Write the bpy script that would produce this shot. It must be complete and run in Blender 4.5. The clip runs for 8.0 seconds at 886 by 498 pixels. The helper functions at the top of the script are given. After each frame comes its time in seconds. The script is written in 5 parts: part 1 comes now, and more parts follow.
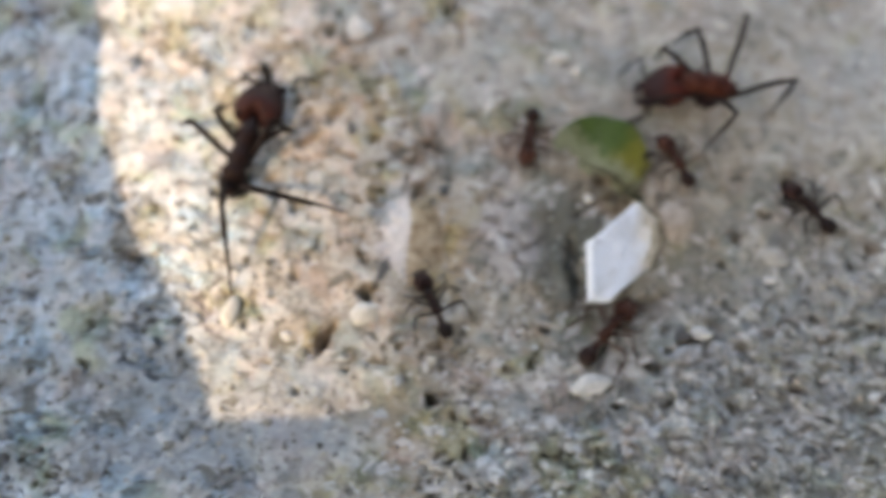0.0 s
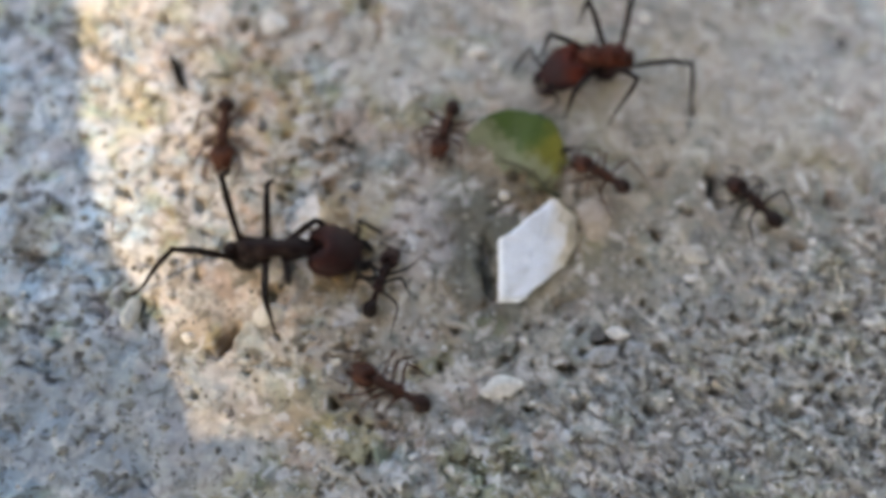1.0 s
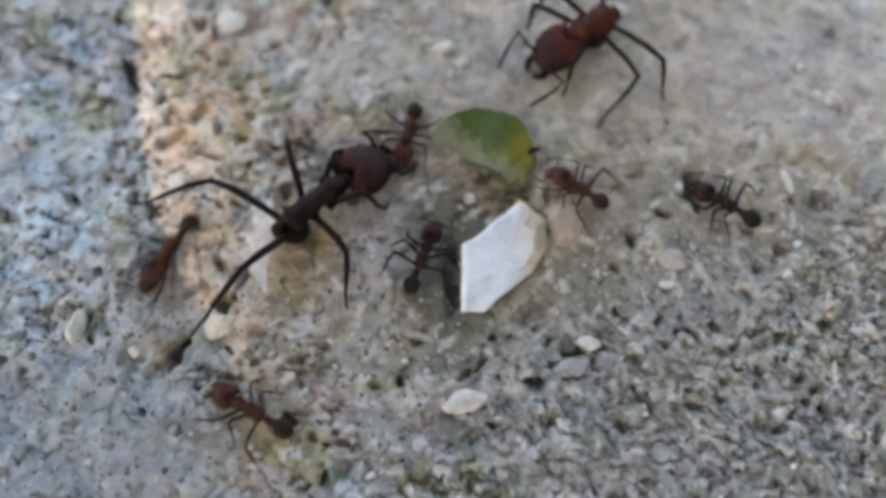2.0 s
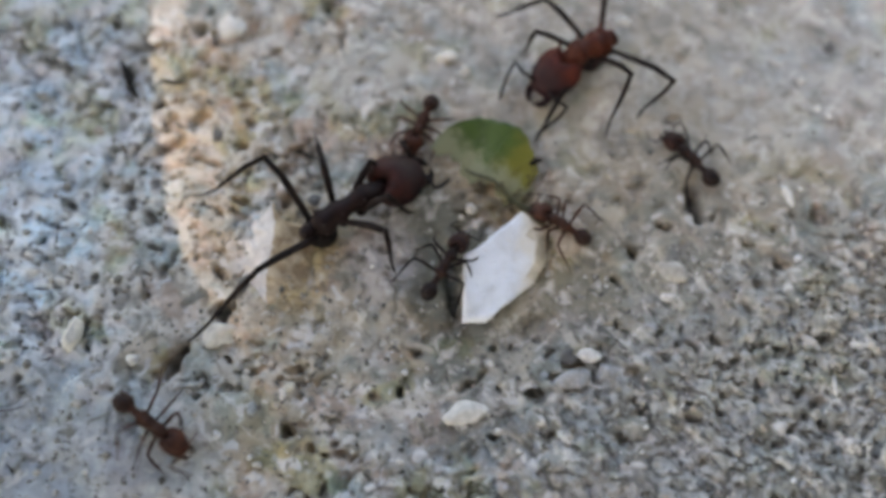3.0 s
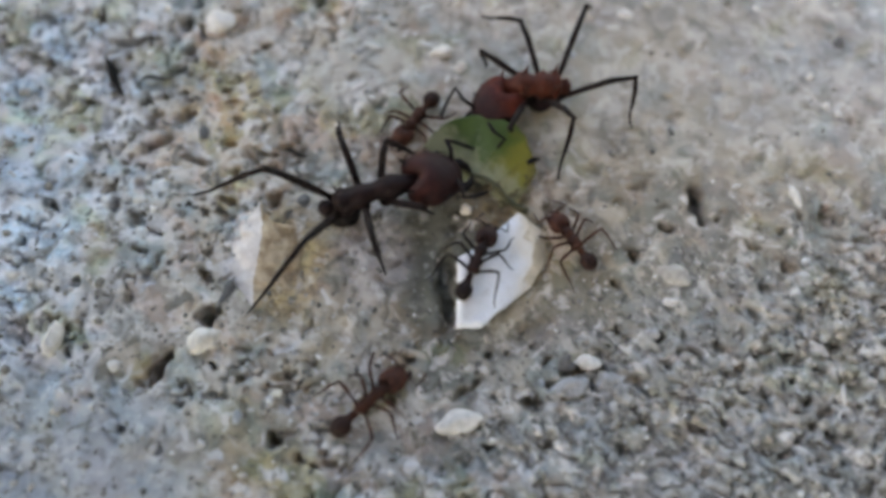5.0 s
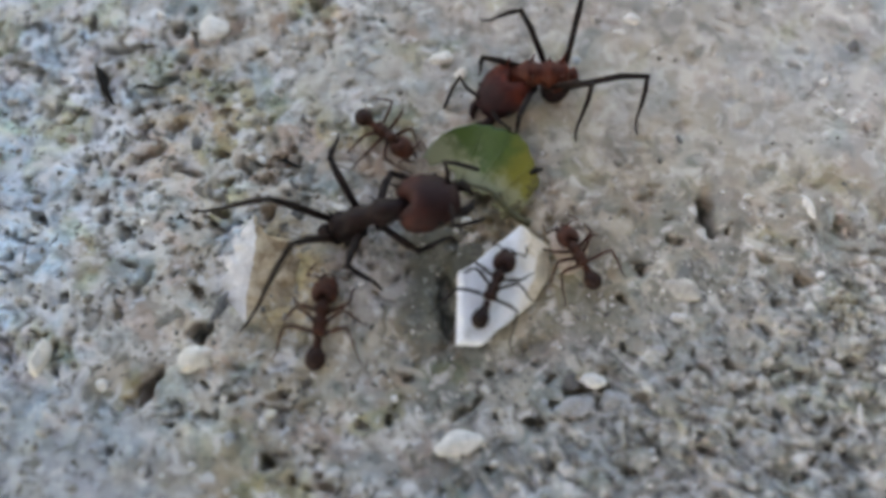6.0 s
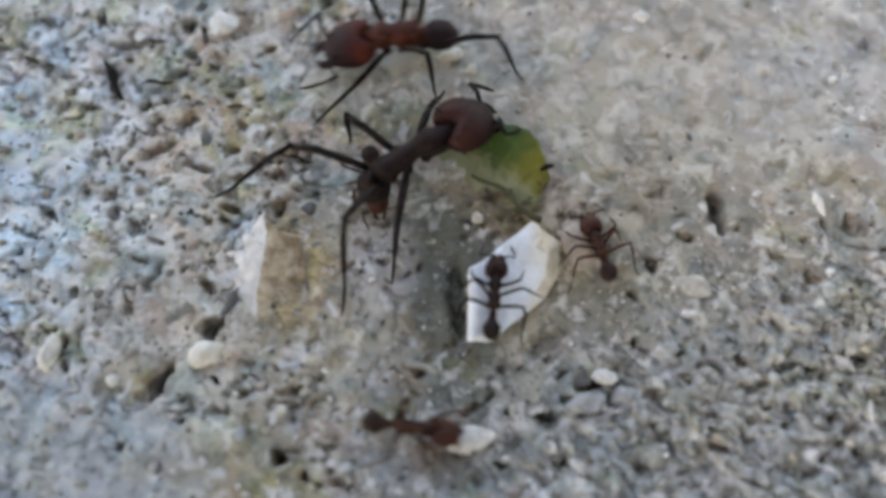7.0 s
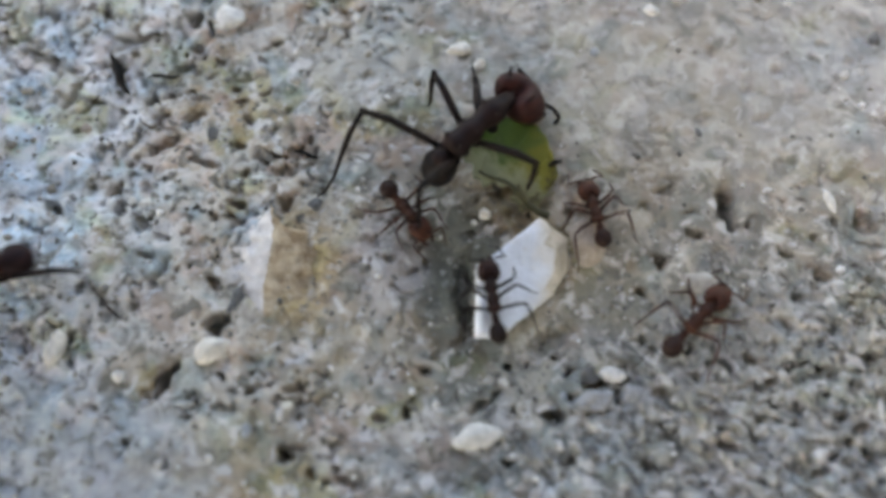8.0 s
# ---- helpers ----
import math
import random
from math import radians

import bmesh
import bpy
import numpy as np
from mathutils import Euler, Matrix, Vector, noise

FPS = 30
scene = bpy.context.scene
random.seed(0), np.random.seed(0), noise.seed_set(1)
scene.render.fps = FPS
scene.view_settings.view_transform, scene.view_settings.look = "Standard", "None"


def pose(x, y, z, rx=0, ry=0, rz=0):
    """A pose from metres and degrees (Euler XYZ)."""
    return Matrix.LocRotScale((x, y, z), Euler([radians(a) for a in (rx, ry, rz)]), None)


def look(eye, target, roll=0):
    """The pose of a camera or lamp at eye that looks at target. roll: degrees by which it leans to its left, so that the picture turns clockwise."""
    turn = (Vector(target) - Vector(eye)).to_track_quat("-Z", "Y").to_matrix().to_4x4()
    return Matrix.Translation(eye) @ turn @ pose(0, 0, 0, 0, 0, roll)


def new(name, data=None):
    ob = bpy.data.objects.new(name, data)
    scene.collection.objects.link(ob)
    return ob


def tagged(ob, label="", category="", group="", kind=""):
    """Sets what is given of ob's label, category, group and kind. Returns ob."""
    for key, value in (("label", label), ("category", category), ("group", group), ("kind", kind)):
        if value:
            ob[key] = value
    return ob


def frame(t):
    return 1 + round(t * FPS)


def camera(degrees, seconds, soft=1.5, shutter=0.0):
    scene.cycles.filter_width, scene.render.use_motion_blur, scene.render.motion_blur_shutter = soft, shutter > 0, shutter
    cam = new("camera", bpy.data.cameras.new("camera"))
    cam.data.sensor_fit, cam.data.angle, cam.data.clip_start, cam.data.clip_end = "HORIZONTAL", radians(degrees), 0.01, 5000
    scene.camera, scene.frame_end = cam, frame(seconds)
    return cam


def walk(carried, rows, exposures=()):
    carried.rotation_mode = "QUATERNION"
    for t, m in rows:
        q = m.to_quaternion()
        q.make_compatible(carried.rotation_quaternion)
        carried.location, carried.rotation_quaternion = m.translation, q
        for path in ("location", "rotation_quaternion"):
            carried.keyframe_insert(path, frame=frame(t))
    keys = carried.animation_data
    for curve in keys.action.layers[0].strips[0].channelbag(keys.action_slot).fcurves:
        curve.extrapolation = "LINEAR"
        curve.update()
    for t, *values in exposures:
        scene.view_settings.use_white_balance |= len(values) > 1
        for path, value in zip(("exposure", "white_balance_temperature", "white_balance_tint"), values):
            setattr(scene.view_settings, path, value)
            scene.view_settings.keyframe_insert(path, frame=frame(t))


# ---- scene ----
from mathutils import Quaternion

# All lengths below are in millimetres and are scaled by MM when meshes and poses are made.
MM = 0.001
cam = camera(48, 8.0, soft=4.0, shutter=0.6)
cam.data.dof.use_dof, cam.data.dof.focus_distance, cam.data.dof.aperture_fstop = True, 103 * MM, 7.5
PATH = [
    (0, -19.423, -41.030, 110.668, 19.318, -1.892, -0.373),
    (0.3, -12.446, -41.067, 109.531, 19.587, -1.248, -0.302),
    (0.5, -10.505, -40.329, 108.439, 19.621, -1.312, -0.550),
    (0.8, -9.398, -40.935, 107.792, 19.918, -1.510, -0.668),
    (1, -7.298, -41.223, 107.308, 19.897, -1.020, -0.380),
    (1.2, -5.413, -40.805, 105.654, 19.790, -0.651, -0.273),
    (1.5, -5.322, -41.210, 104.144, 20.184, -0.627, -0.461),
    (1.8, -0.943, -39.480, 102.430, 20.140, 0.385, -0.464),
    (2, -0.320, -38.754, 101.943, 20.005, 0.489, -0.395),
    (2.2, -1.971, -37.892, 102.230, 19.917, -0.155, -0.610),
    (3.3, -2.341, -38.011, 101.032, 20.329, -0.696, -0.061),
    (3.5, -0.265, -37.475, 100.518, 20.248, -0.215, -0.065),
    (4, 0.538, -36.552, 100.343, 20.151, 0.149, -0.052),
    (4.5, 0.000, -36.136, 99.282, 20.000, -0.000, 0.000),
    (4.7, -0.762, -36.056, 99.074, 19.986, -0.353, -0.016),
    (5.8, -1.091, -34.545, 95.708, 20.035, 0.099, 0.242),
    (6, 0.457, -33.428, 95.468, 19.998, 0.428, 0.156),
    (6.3, 0.937, -33.643, 95.142, 20.195, 0.569, 0.142),
    (6.5, 0.012, -33.602, 95.185, 20.079, 0.358, 0.135),
    (6.8, -0.196, -34.220, 95.391, 20.188, 0.308, 0.168),
    (7, -1.457, -34.143, 95.121, 20.208, -0.056, 0.140),
    (7.2, -0.898, -33.900, 94.730, 20.227, 0.476, 0.366),
    (7.5, -1.633, -33.751, 94.384, 20.030, 0.190, 0.350),
    (7.8, -1.508, -33.162, 94.680, 19.663, 0.237, 0.393),
    (8, -1.559, -33.395, 94.762, 19.662, 0.224, 0.411),
]


def at(x, y, z=0.0, rx=0, ry=0, rz=0):
    return pose(x * MM, y * MM, z * MM, rx, ry, rz)


walk(cam, [(t, at(*row)) for t, *row in PATH],
     exposures=[(0.0, 2.46, 8950, 15), (2.0, 2.54, 8950, 15), (4.5, 2.63, 8900, 15), (6.5, 2.76, 9000, 15), (8.0, 2.80, 9050, 15)])

# ---- world, sun ----
SUN_UP, SUN_TURN = 52.0, 218.0      # elevation; compass angle of the sun, counted from +x towards +y
to_sun = Vector((math.cos(radians(SUN_UP)) * math.cos(radians(SUN_TURN)),
                 math.cos(radians(SUN_UP)) * math.sin(radians(SUN_TURN)), math.sin(radians(SUN_UP))))
world = bpy.data.worlds.new("sky")
scene.world = world
world.use_nodes = True
sky = world.node_tree.nodes.new("ShaderNodeTexSky")
sky.sky_type, sky.sun_disc = "NISHITA", False
sky.sun_elevation, sky.sun_rotation = radians(SUN_UP), radians(90 - SUN_TURN)
world.node_tree.links.new(sky.outputs[0], world.node_tree.nodes["Background"].inputs[0])
world.node_tree.nodes["Background"].inputs[1].default_value = 0.15
sun_data = bpy.data.lights.new("sun", "SUN")
sun_data.energy, sun_data.angle, sun_data.color = 0.88, radians(0.53), (1.0, 0.87, 0.71)
sun = new("sun", sun_data)
sun.matrix_world = look(to_sun * 3, (0, 0, 0))


# ---- materials ----
class Nodes:
    """A small writer of shader graphs; places are given in millimetres of the world."""

    def __init__(self, name):
        self.material = bpy.data.materials.new(name)
        self.material.use_nodes = True
        self.tree = self.material.node_tree
        self.shader = self.tree.nodes["Principled BSDF"]
        self.place = None

    def node(self, kind, **values):
        made = self.tree.nodes.new(kind)
        for key, value in values.items():
            setattr(made, key, value)
        return made

    def put(self, value, socket):
        if isinstance(value, (int, float, tuple)):
            if isinstance(value, tuple) and len(value) == 3 and socket.type == "RGBA":
                value = (*value, 1)
            socket.default_value = value
        elif value is not None:
            self.tree.links.new(value, socket)

    def world_mm(self):
        g = self.node("ShaderNodeNewGeometry")
        v = self.node("ShaderNodeVectorMath", operation="SCALE")
        self.put(g.outputs["Position"], v.inputs[0])
        v.inputs["Scale"].default_value = 1000
        self.place = v.outputs[0]
        return self

    def own_mm(self):
        g = self.node("ShaderNodeTexCoord")
        v = self.node("ShaderNodeVectorMath", operation="SCALE")
        self.put(g.outputs["Object"], v.inputs[0])
        v.inputs["Scale"].default_value = 1000
        self.place = v.outputs[0]
        return self

    def noise(self, scale, detail=3, rough=0.55, warp=0.0, shift=0.0):
        n = self.node("ShaderNodeTexNoise")
        place = self.place
        if shift:
            moved = self.node("ShaderNodeVectorMath", operation="ADD")
            self.put(place, moved.inputs[0])
            moved.inputs[1].default_value = (shift * 61.7, shift * -43.1, shift * 17.9)
            place = moved.outputs[0]
        self.put(place, n.inputs["Vector"])
        n.inputs["Scale"].default_value, n.inputs["Detail"].default_value = scale, detail
        n.inputs["Roughness"].default_value, n.inputs["Distortion"].default_value = rough, warp
        return n.outputs["Fac"]

    def streaks(self, scale, detail, turn, long):
        """Noise drawn out along one way over the ground."""
        m = self.node("ShaderNodeMapping", vector_type="TEXTURE")
        self.put(self.place, m.inputs["Vector"])
        m.inputs["Rotation"].default_value = (0, 0, radians(turn))
        m.inputs["Scale"].default_value = (long, 1, 1)
        n = self.node("ShaderNodeTexNoise")
        self.put(m.outputs[0], n.inputs["Vector"])
        n.inputs["Scale"].default_value, n.inputs["Detail"].default_value = scale, detail
        n.inputs["Distortion"].default_value = 0.4
        return n.outputs["Fac"]

    def cells(self, scale):
        n = self.node("ShaderNodeTexVoronoi")
        self.put(self.place, n.inputs["Vector"])
        n.inputs["Scale"].default_value = scale
        return n.outputs["Color"]

    def ramp(self, value, low, high, to_low=0.0, to_high=1.0):
        n = self.node("ShaderNodeMapRange", interpolation_type="SMOOTHSTEP")
        self.put(value, n.inputs[0])
        for k, v in zip((1, 2, 3, 4), (low, high, to_low, to_high)):
            n.inputs[k].default_value = v
        return n.outputs[0]

    def maths(self, kind, a, b=0.0):
        n = self.node("ShaderNodeMath", operation=kind)
        self.put(a, n.inputs[0])
        self.put(b, n.inputs[1])
        return n.outputs[0]

    def mix(self, factor, a, b, kind="MIX"):
        n = self.node("ShaderNodeMix", data_type="RGBA", blend_type=kind)
        self.put(factor, n.inputs[0])
        self.put(a, n.inputs[6])
        self.put(b, n.inputs[7])
        return n.outputs[2]

    def blob(self, cx, cy, rx, ry, edge=0.6, warp=0.9):
        """1 inside an uneven oval of the ground, 0 outside."""
        a = self.node("ShaderNodeVectorMath", operation="SUBTRACT")
        self.put(self.place, a.inputs[0])
        a.inputs[1].default_value = (cx, cy, 0)
        b = self.node("ShaderNodeVectorMath", operation="MULTIPLY")
        self.put(a.outputs[0], b.inputs[0])
        b.inputs[1].default_value = (1 / rx, 1 / ry, 0)
        c = self.node("ShaderNodeVectorMath", operation="LENGTH")
        self.put(b.outputs[0], c.inputs[0])
        n = self.maths("MULTIPLY", self.maths("SUBTRACT", self.noise(0.16, 4), 0.5), warp * 2)
        return self.ramp(self.maths("ADD", c.outputs["Value"], n), 1 + edge / 2, 1 - edge / 2)

    def bump(self, height, strength, distance):
        n = self.node("ShaderNodeBump")
        self.put(height, n.inputs["Height"])
        n.inputs["Strength"].default_value, n.inputs["Distance"].default_value = strength, distance * MM
        self.put(n.outputs[0], self.shader.inputs["Normal"])

    def done(self, colour, rough, spec=0.5):
        self.put(colour, self.shader.inputs["Base Color"])
        self.put(rough, self.shader.inputs["Roughness"])
        self.shader.inputs["Specular IOR Level"].default_value = spec
        return self.material


def ground_material():
    n = Nodes("weathered_concrete").world_mm()
    broad, fine = n.noise(0.09, 4), n.noise(0.5, 3, 0.55, 0.6)
    patch = n.ramp(n.noise(0.33, 4, 0.6, 0.8), 0.36, 0.64)
    c = n.mix(n.ramp(broad, 0.35, 0.65), (0.33, 0.31, 0.28), (0.46, 0.43, 0.385))
    c = n.mix(n.maths("MULTIPLY", patch, 0.8), c, n.mix(fine, (0.22, 0.205, 0.18), (0.36, 0.335, 0.30)))
    c = n.mix(n.ramp(n.noise(0.21, 3, 0.5, 0.5), 0.55, 0.70, 0, 0.55), c, (0.30, 0.31, 0.22))
    c = n.mix(n.ramp(n.noise(0.26, 3, 0.5, 0.3), 0.57, 0.70, 0, 0.5), c, (0.45, 0.385, 0.39))
    c = n.mix(n.ramp(n.noise(0.30, 4, 0.6, 0.6), 0.52, 0.68, 0, 0.6), c, (0.315, 0.335, 0.345))
    c = n.mix(n.ramp(n.noise(0.36, 4, 0.6, 0.9), 0.54, 0.70, 0, 0.6), c, (0.44, 0.37, 0.315))
    left = n.blob(-86, 0, 56, 90, 0.34, 0.28)
    c = n.mix(n.maths("MULTIPLY", left, 0.9), c, n.mix(n.ramp(n.noise(0.45, 4, 0.65), 0.35, 0.65), (0.335, 0.37, 0.395), (0.66, 0.705, 0.735)))
    tan = n.blob(-23, 10, 15, 48, 0.9, 0.5)
    c = n.mix(n.maths("MULTIPLY", tan, 0.72), c, n.mix(n.ramp(fine, 0.3, 0.7), (0.345, 0.29, 0.225), (0.575, 0.50, 0.415)))
    # rusty stain in the north; the southern blob paints in golden sunlight
    rusty = n.maths("MAXIMUM", n.blob(-27.0, 17.0, 5.0, 10.0, 1.0, 0.7), n.maths("MULTIPLY", n.blob(-21.5, -22.5, 5.0, 2.8, 1.0, 0.7), 0.45))
    c = n.mix(n.maths("MULTIPLY", rusty, n.ramp(n.noise(0.5, 4, 0.6, 0.6, 1.3), 0.36, 0.58, 0.2, 0.75)), c, (0.50, 0.36, 0.215))
    ochre = n.blob(-16.4, -1.6, 3.6, 5.4, 0.8, 0.7)
    c = n.mix(n.maths("MULTIPLY", ochre, 0.75), c, n.mix(n.ramp(n.noise(0.7, 4, 0.6, 0.8, 1.7), 0.36, 0.60), (0.14, 0.08, 0.03), (0.46, 0.33, 0.18)))
    pale = n.blob(-21.3, 0.2, 2.4, 5.2, 0.7, 0.6)
    c = n.mix(n.maths("MULTIPLY", pale, 0.8), c, (0.60, 0.57, 0.56))
    olive = n.blob(13, 1, 27, 15, 1.0, 0.8)
    c = n.mix(n.maths("MULTIPLY", olive, 0.78), c, n.mix(n.ramp(n.noise(0.5, 5, 0.65, 0.8, 0.7), 0.36, 0.64), (0.155, 0.13, 0.085), (0.37, 0.315, 0.235)))
    # the flake's shade on its left, painted into the ground colour
    flake_shade = n.blob(-0.4, -0.5, 4.6, 7.5, 0.9, 0.7)
    c = n.mix(n.maths("MULTIPLY", flake_shade, 0.85), c, (0.075, 0.072, 0.055))
    moss = n.blob(-20, -20, 4.5, 4, 1.0, 0.9)
    c = n.mix(n.maths("MULTIPLY", moss, 0.45), c, (0.18, 0.185, 0.10))
    pale_top = n.blob(0, 23, 42, 17, 1.0, 0.7)
    c = n.mix(n.maths("MULTIPLY", pale_top, 0.62), c, n.mix(n.ramp(fine, 0.3, 0.7), (0.265, 0.235, 0.205), (0.45, 0.40, 0.35)))
    # darker grey ground right of the flake, its shadows painted in
    shadowed_grey = n.blob(21.5, 2.6, 8, 5, 1.0, 0.8)
    c = n.mix(n.maths("MULTIPLY", shadowed_grey, 0.55), c, n.mix(fine, (0.13, 0.115, 0.09), (0.30, 0.265, 0.22)))
    dull = n.blob(-8.5, 11.0, 6, 4, 1.0, 0.8)
    c = n.mix(n.maths("MULTIPLY", dull, 0.5), c, n.mix(fine, (0.18, 0.165, 0.155), (0.34, 0.31, 0.295)))
    whole = n.blob(20, 21, 34, 17, 0.9, 0.7)
    c = n.mix(n.maths("MULTIPLY", whole, n.ramp(n.noise(0.24, 5, 0.62, 0.9), 0.44, 0.62, 0, 0.62)), c, n.mix(fine, (0.195, 0.172, 0.148), (0.315, 0.28, 0.245)))
    c = n.mix(n.maths("MULTIPLY", whole, n.ramp(n.noise(0.55, 4, 0.6, 0.6), 0.56, 0.68, 0, 0.6)), c, (0.165, 0.16, 0.15))
    c = n.mix(n.maths("MULTIPLY", whole, n.ramp(n.noise(0.31, 4, 0.6, 0.7), 0.58, 0.70, 0, 0.55)), c, (0.50, 0.475, 0.44))
    flecks = n.blob(-58, 20, 30, 28, 0.7, 0.5)
    c = n.mix(n.maths("MULTIPLY", flecks, n.ramp(n.noise(0.75, 4, 0.68, 0.4), 0.46, 0.60, 0, 0.7)), c, (0.66, 0.68, 0.69))
    for cx, cy, rx, ry, tone in ((-47, -21, 13, 10, (0.20, 0.21, 0.215)), (44, -22, 7, 6, (0.15, 0.14, 0.115)), (14.5, -4.5, 5, 4, (0.155, 0.135, 0.085))):
        c = n.mix(n.maths("MULTIPLY", n.blob(cx, cy, rx, ry, 1.0, 0.8), 0.5), c, tone)
    c = n.mix(n.maths("MULTIPLY", n.blob(-52.2, -0.8, 2.2, 3.0, 0.6, 0.4), 0.75), c, n.mix(fine, (0.10, 0.075, 0.045), (0.32, 0.25, 0.16)))
    c = n.mix(n.maths("MULTIPLY", n.blob(-34.2, -0.6, 1.6, 1.8, 0.6, 0.4), 0.6), c, n.mix(fine, (0.12, 0.10, 0.08), (0.36, 0.30, 0.24)))
    chalky = n.blob(-40.5, -19.0, 9, 3.5, 1.0, 0.7)
    c = n.mix(n.maths("MULTIPLY", chalky, 0.5), c, n.mix(fine, (0.40, 0.34, 0.28), (0.66, 0.59, 0.50)))
    slate = n.blob(30, -16, 27, 19, 0.9, 0.7)
    c = n.mix(n.maths("MULTIPLY", slate, 0.7), c, n.mix(n.ramp(fine, 0.3, 0.7), (0.115, 0.112, 0.098), (0.365, 0.355, 0.322)))
    # blotches of other cements and old damp, each a few millimetres wide
    for k, (size, low, high, most, tone) in enumerate(((0.16, 0.50, 0.62, 0.85, (0.73, 0.90, 1.0)), (0.20, 0.52, 0.62, 0.85, (1.0, 0.86, 0.82)),
                                                       (0.15, 0.54, 0.64, 0.9, (0.86, 0.86, 0.62)), (0.38, 0.54, 0.64, 0.9, (0.62, 0.61, 0.60)),
                                                       (0.30, 0.54, 0.64, 0.9, (0.76, 0.83, 0.87)), (0.24, 0.54, 0.64, 0.9, (0.76, 0.69, 0.61)))):
        c = n.mix(n.ramp(n.noise(size, 2, 0.45, 0.5, 2.0 + k), low, high, 0, most), c, tone, "MULTIPLY")
    c = n.mix(n.ramp(n.noise(0.28, 2, 0.45, 0.6, 9.0), 0.55, 0.66, 0, 0.55), c, (0.54, 0.49, 0.43))
    c = n.mix(n.ramp(n.noise(0.45, 2, 0.5, 0.6, 10.0), 0.58, 0.68, 0, 0.7), c, (0.58, 0.565, 0.55))
    worn = n.maths("SUBTRACT", 1.0, n.maths("MULTIPLY", n.blob(24, 20, 34, 16, 0.8, 0.6), 0.75))
    # olive tone and painted-in shade round the flake and the leaf
    c = n.mix(n.maths("MULTIPLY", olive, 0.75), c, (0.84, 0.77, 0.65), "MULTIPLY")
    # dark shade close beside the flake, put into the ground colour
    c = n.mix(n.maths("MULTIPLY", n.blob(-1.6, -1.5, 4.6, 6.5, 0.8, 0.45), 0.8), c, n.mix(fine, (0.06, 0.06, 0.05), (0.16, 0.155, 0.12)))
    c = n.mix(n.maths("MULTIPLY", n.blob(13.5, -5.0, 4.0, 3.0, 0.9, 0.5), 0.6), c, (0.15, 0.125, 0.075))
    c = n.mix(n.maths("MULTIPLY", n.blob(-7.6, 0.2, 3.6, 6.5, 0.9, 0.5), 0.6), c, n.mix(n.ramp(n.noise(0.5, 4, 0.6, 0.5, 7.0), 0.36, 0.64), (0.37, 0.335, 0.325), (0.54, 0.49, 0.475)))
    c = n.mix(n.maths("MULTIPLY", ochre, 0.5), c, n.mix(n.ramp(n.noise(0.7, 4, 0.6, 0.8, 1.7), 0.36, 0.60), (0.15, 0.09, 0.035), (0.44, 0.31, 0.16)))
    c = n.mix(n.maths("MULTIPLY", n.blob(-10.5, 21.5, 6.5, 5.5, 0.9, 0.6), 0.62), c, n.mix(n.ramp(n.noise(0.3, 3, 0.5, 0.5, 6.0), 0.40, 0.62), (0.36, 0.355, 0.315), (0.455, 0.445, 0.41)))
    c = n.mix(n.maths("MULTIPLY", n.blob(-50, 16, 19, 16, 0.9, 0.5), n.ramp(n.noise(0.42, 3, 0.55, 0.6, 18.0), 0.46, 0.62, 0, 0.32)), c, (0.68, 0.71, 0.735))
    # smooth bluish cement in the south-west corner
    c = n.mix(n.maths("MULTIPLY", n.blob(-40.0, -22.5, 14.0, 7.0, 0.9, 0.5), 0.62), c, n.mix(n.ramp(n.noise(0.3, 3, 0.5, 0.5, 5.0), 0.35, 0.65), (0.225, 0.25, 0.27), (0.33, 0.355, 0.375)))
    rubble = n.mix(n.ramp(n.noise(0.22, 3, 0.5, 0.6, 17.0), 0.40, 0.60), (0.245, 0.24, 0.21), (0.315, 0.325, 0.325))
    c = n.mix(n.maths("MULTIPLY", n.blob(31, -16, 25, 17, 0.9, 0.6), 0.5), c, rubble)
    # fine slanting slits where the surface has broken away
    slits = n.ramp(n.streaks(1.15, 3, -46, 2.6), 0.57, 0.64, 0, 0.75)
    c = n.mix(n.maths("MULTIPLY", n.blob(31, -15, 24, 18, 0.8, 0.6), slits), c, (0.065, 0.063, 0.055))
    # dark specks with ragged rims
    c = n.mix(n.maths("MULTIPLY", worn, n.ramp(n.noise(0.8, 3, 0.5, 0.6, 11.0), 0.64, 0.69, 0, 0.9)), c, (0.07, 0.065, 0.058))
    # grain: pale and dark sand, less of it where the surface is still whole
    tint = n.cells(1.5)
    split = n.node("ShaderNodeSeparateColor")
    n.put(tint, split.inputs[0])
    c = n.mix(n.ramp(split.outputs[0], 0.90, 0.97, 0, 0.3), c, (0.62, 0.59, 0.55))
    c = n.mix(n.maths("MULTIPLY", worn, n.ramp(split.outputs[1], 0.92, 0.98, 0, 0.4)), c, (0.08, 0.074, 0.066))
    gather = n.maths("MULTIPLY", worn, n.ramp(n.noise(0.14, 3), 0.40, 0.62, 0.15, 1.0))
    c = n.mix(n.maths("MULTIPLY", gather, n.ramp(n.noise(0.8, 4, 0.7, 0.5), 0.585, 0.69, 0, 0.85)), c, (0.07, 0.066, 0.058))
    c = n.mix(n.ramp(n.noise(0.42, 3, 0.5, 0.7), 0.575, 0.685, 0, 0.8), c, (0.115, 0.105, 0.082))
    c = n.mix(n.maths("MULTIPLY", gather, n.ramp(n.noise(1.7, 2, 0.5, 0.4), 0.62, 0.68, 0, 0.6)), c, (0.085, 0.085, 0.075))
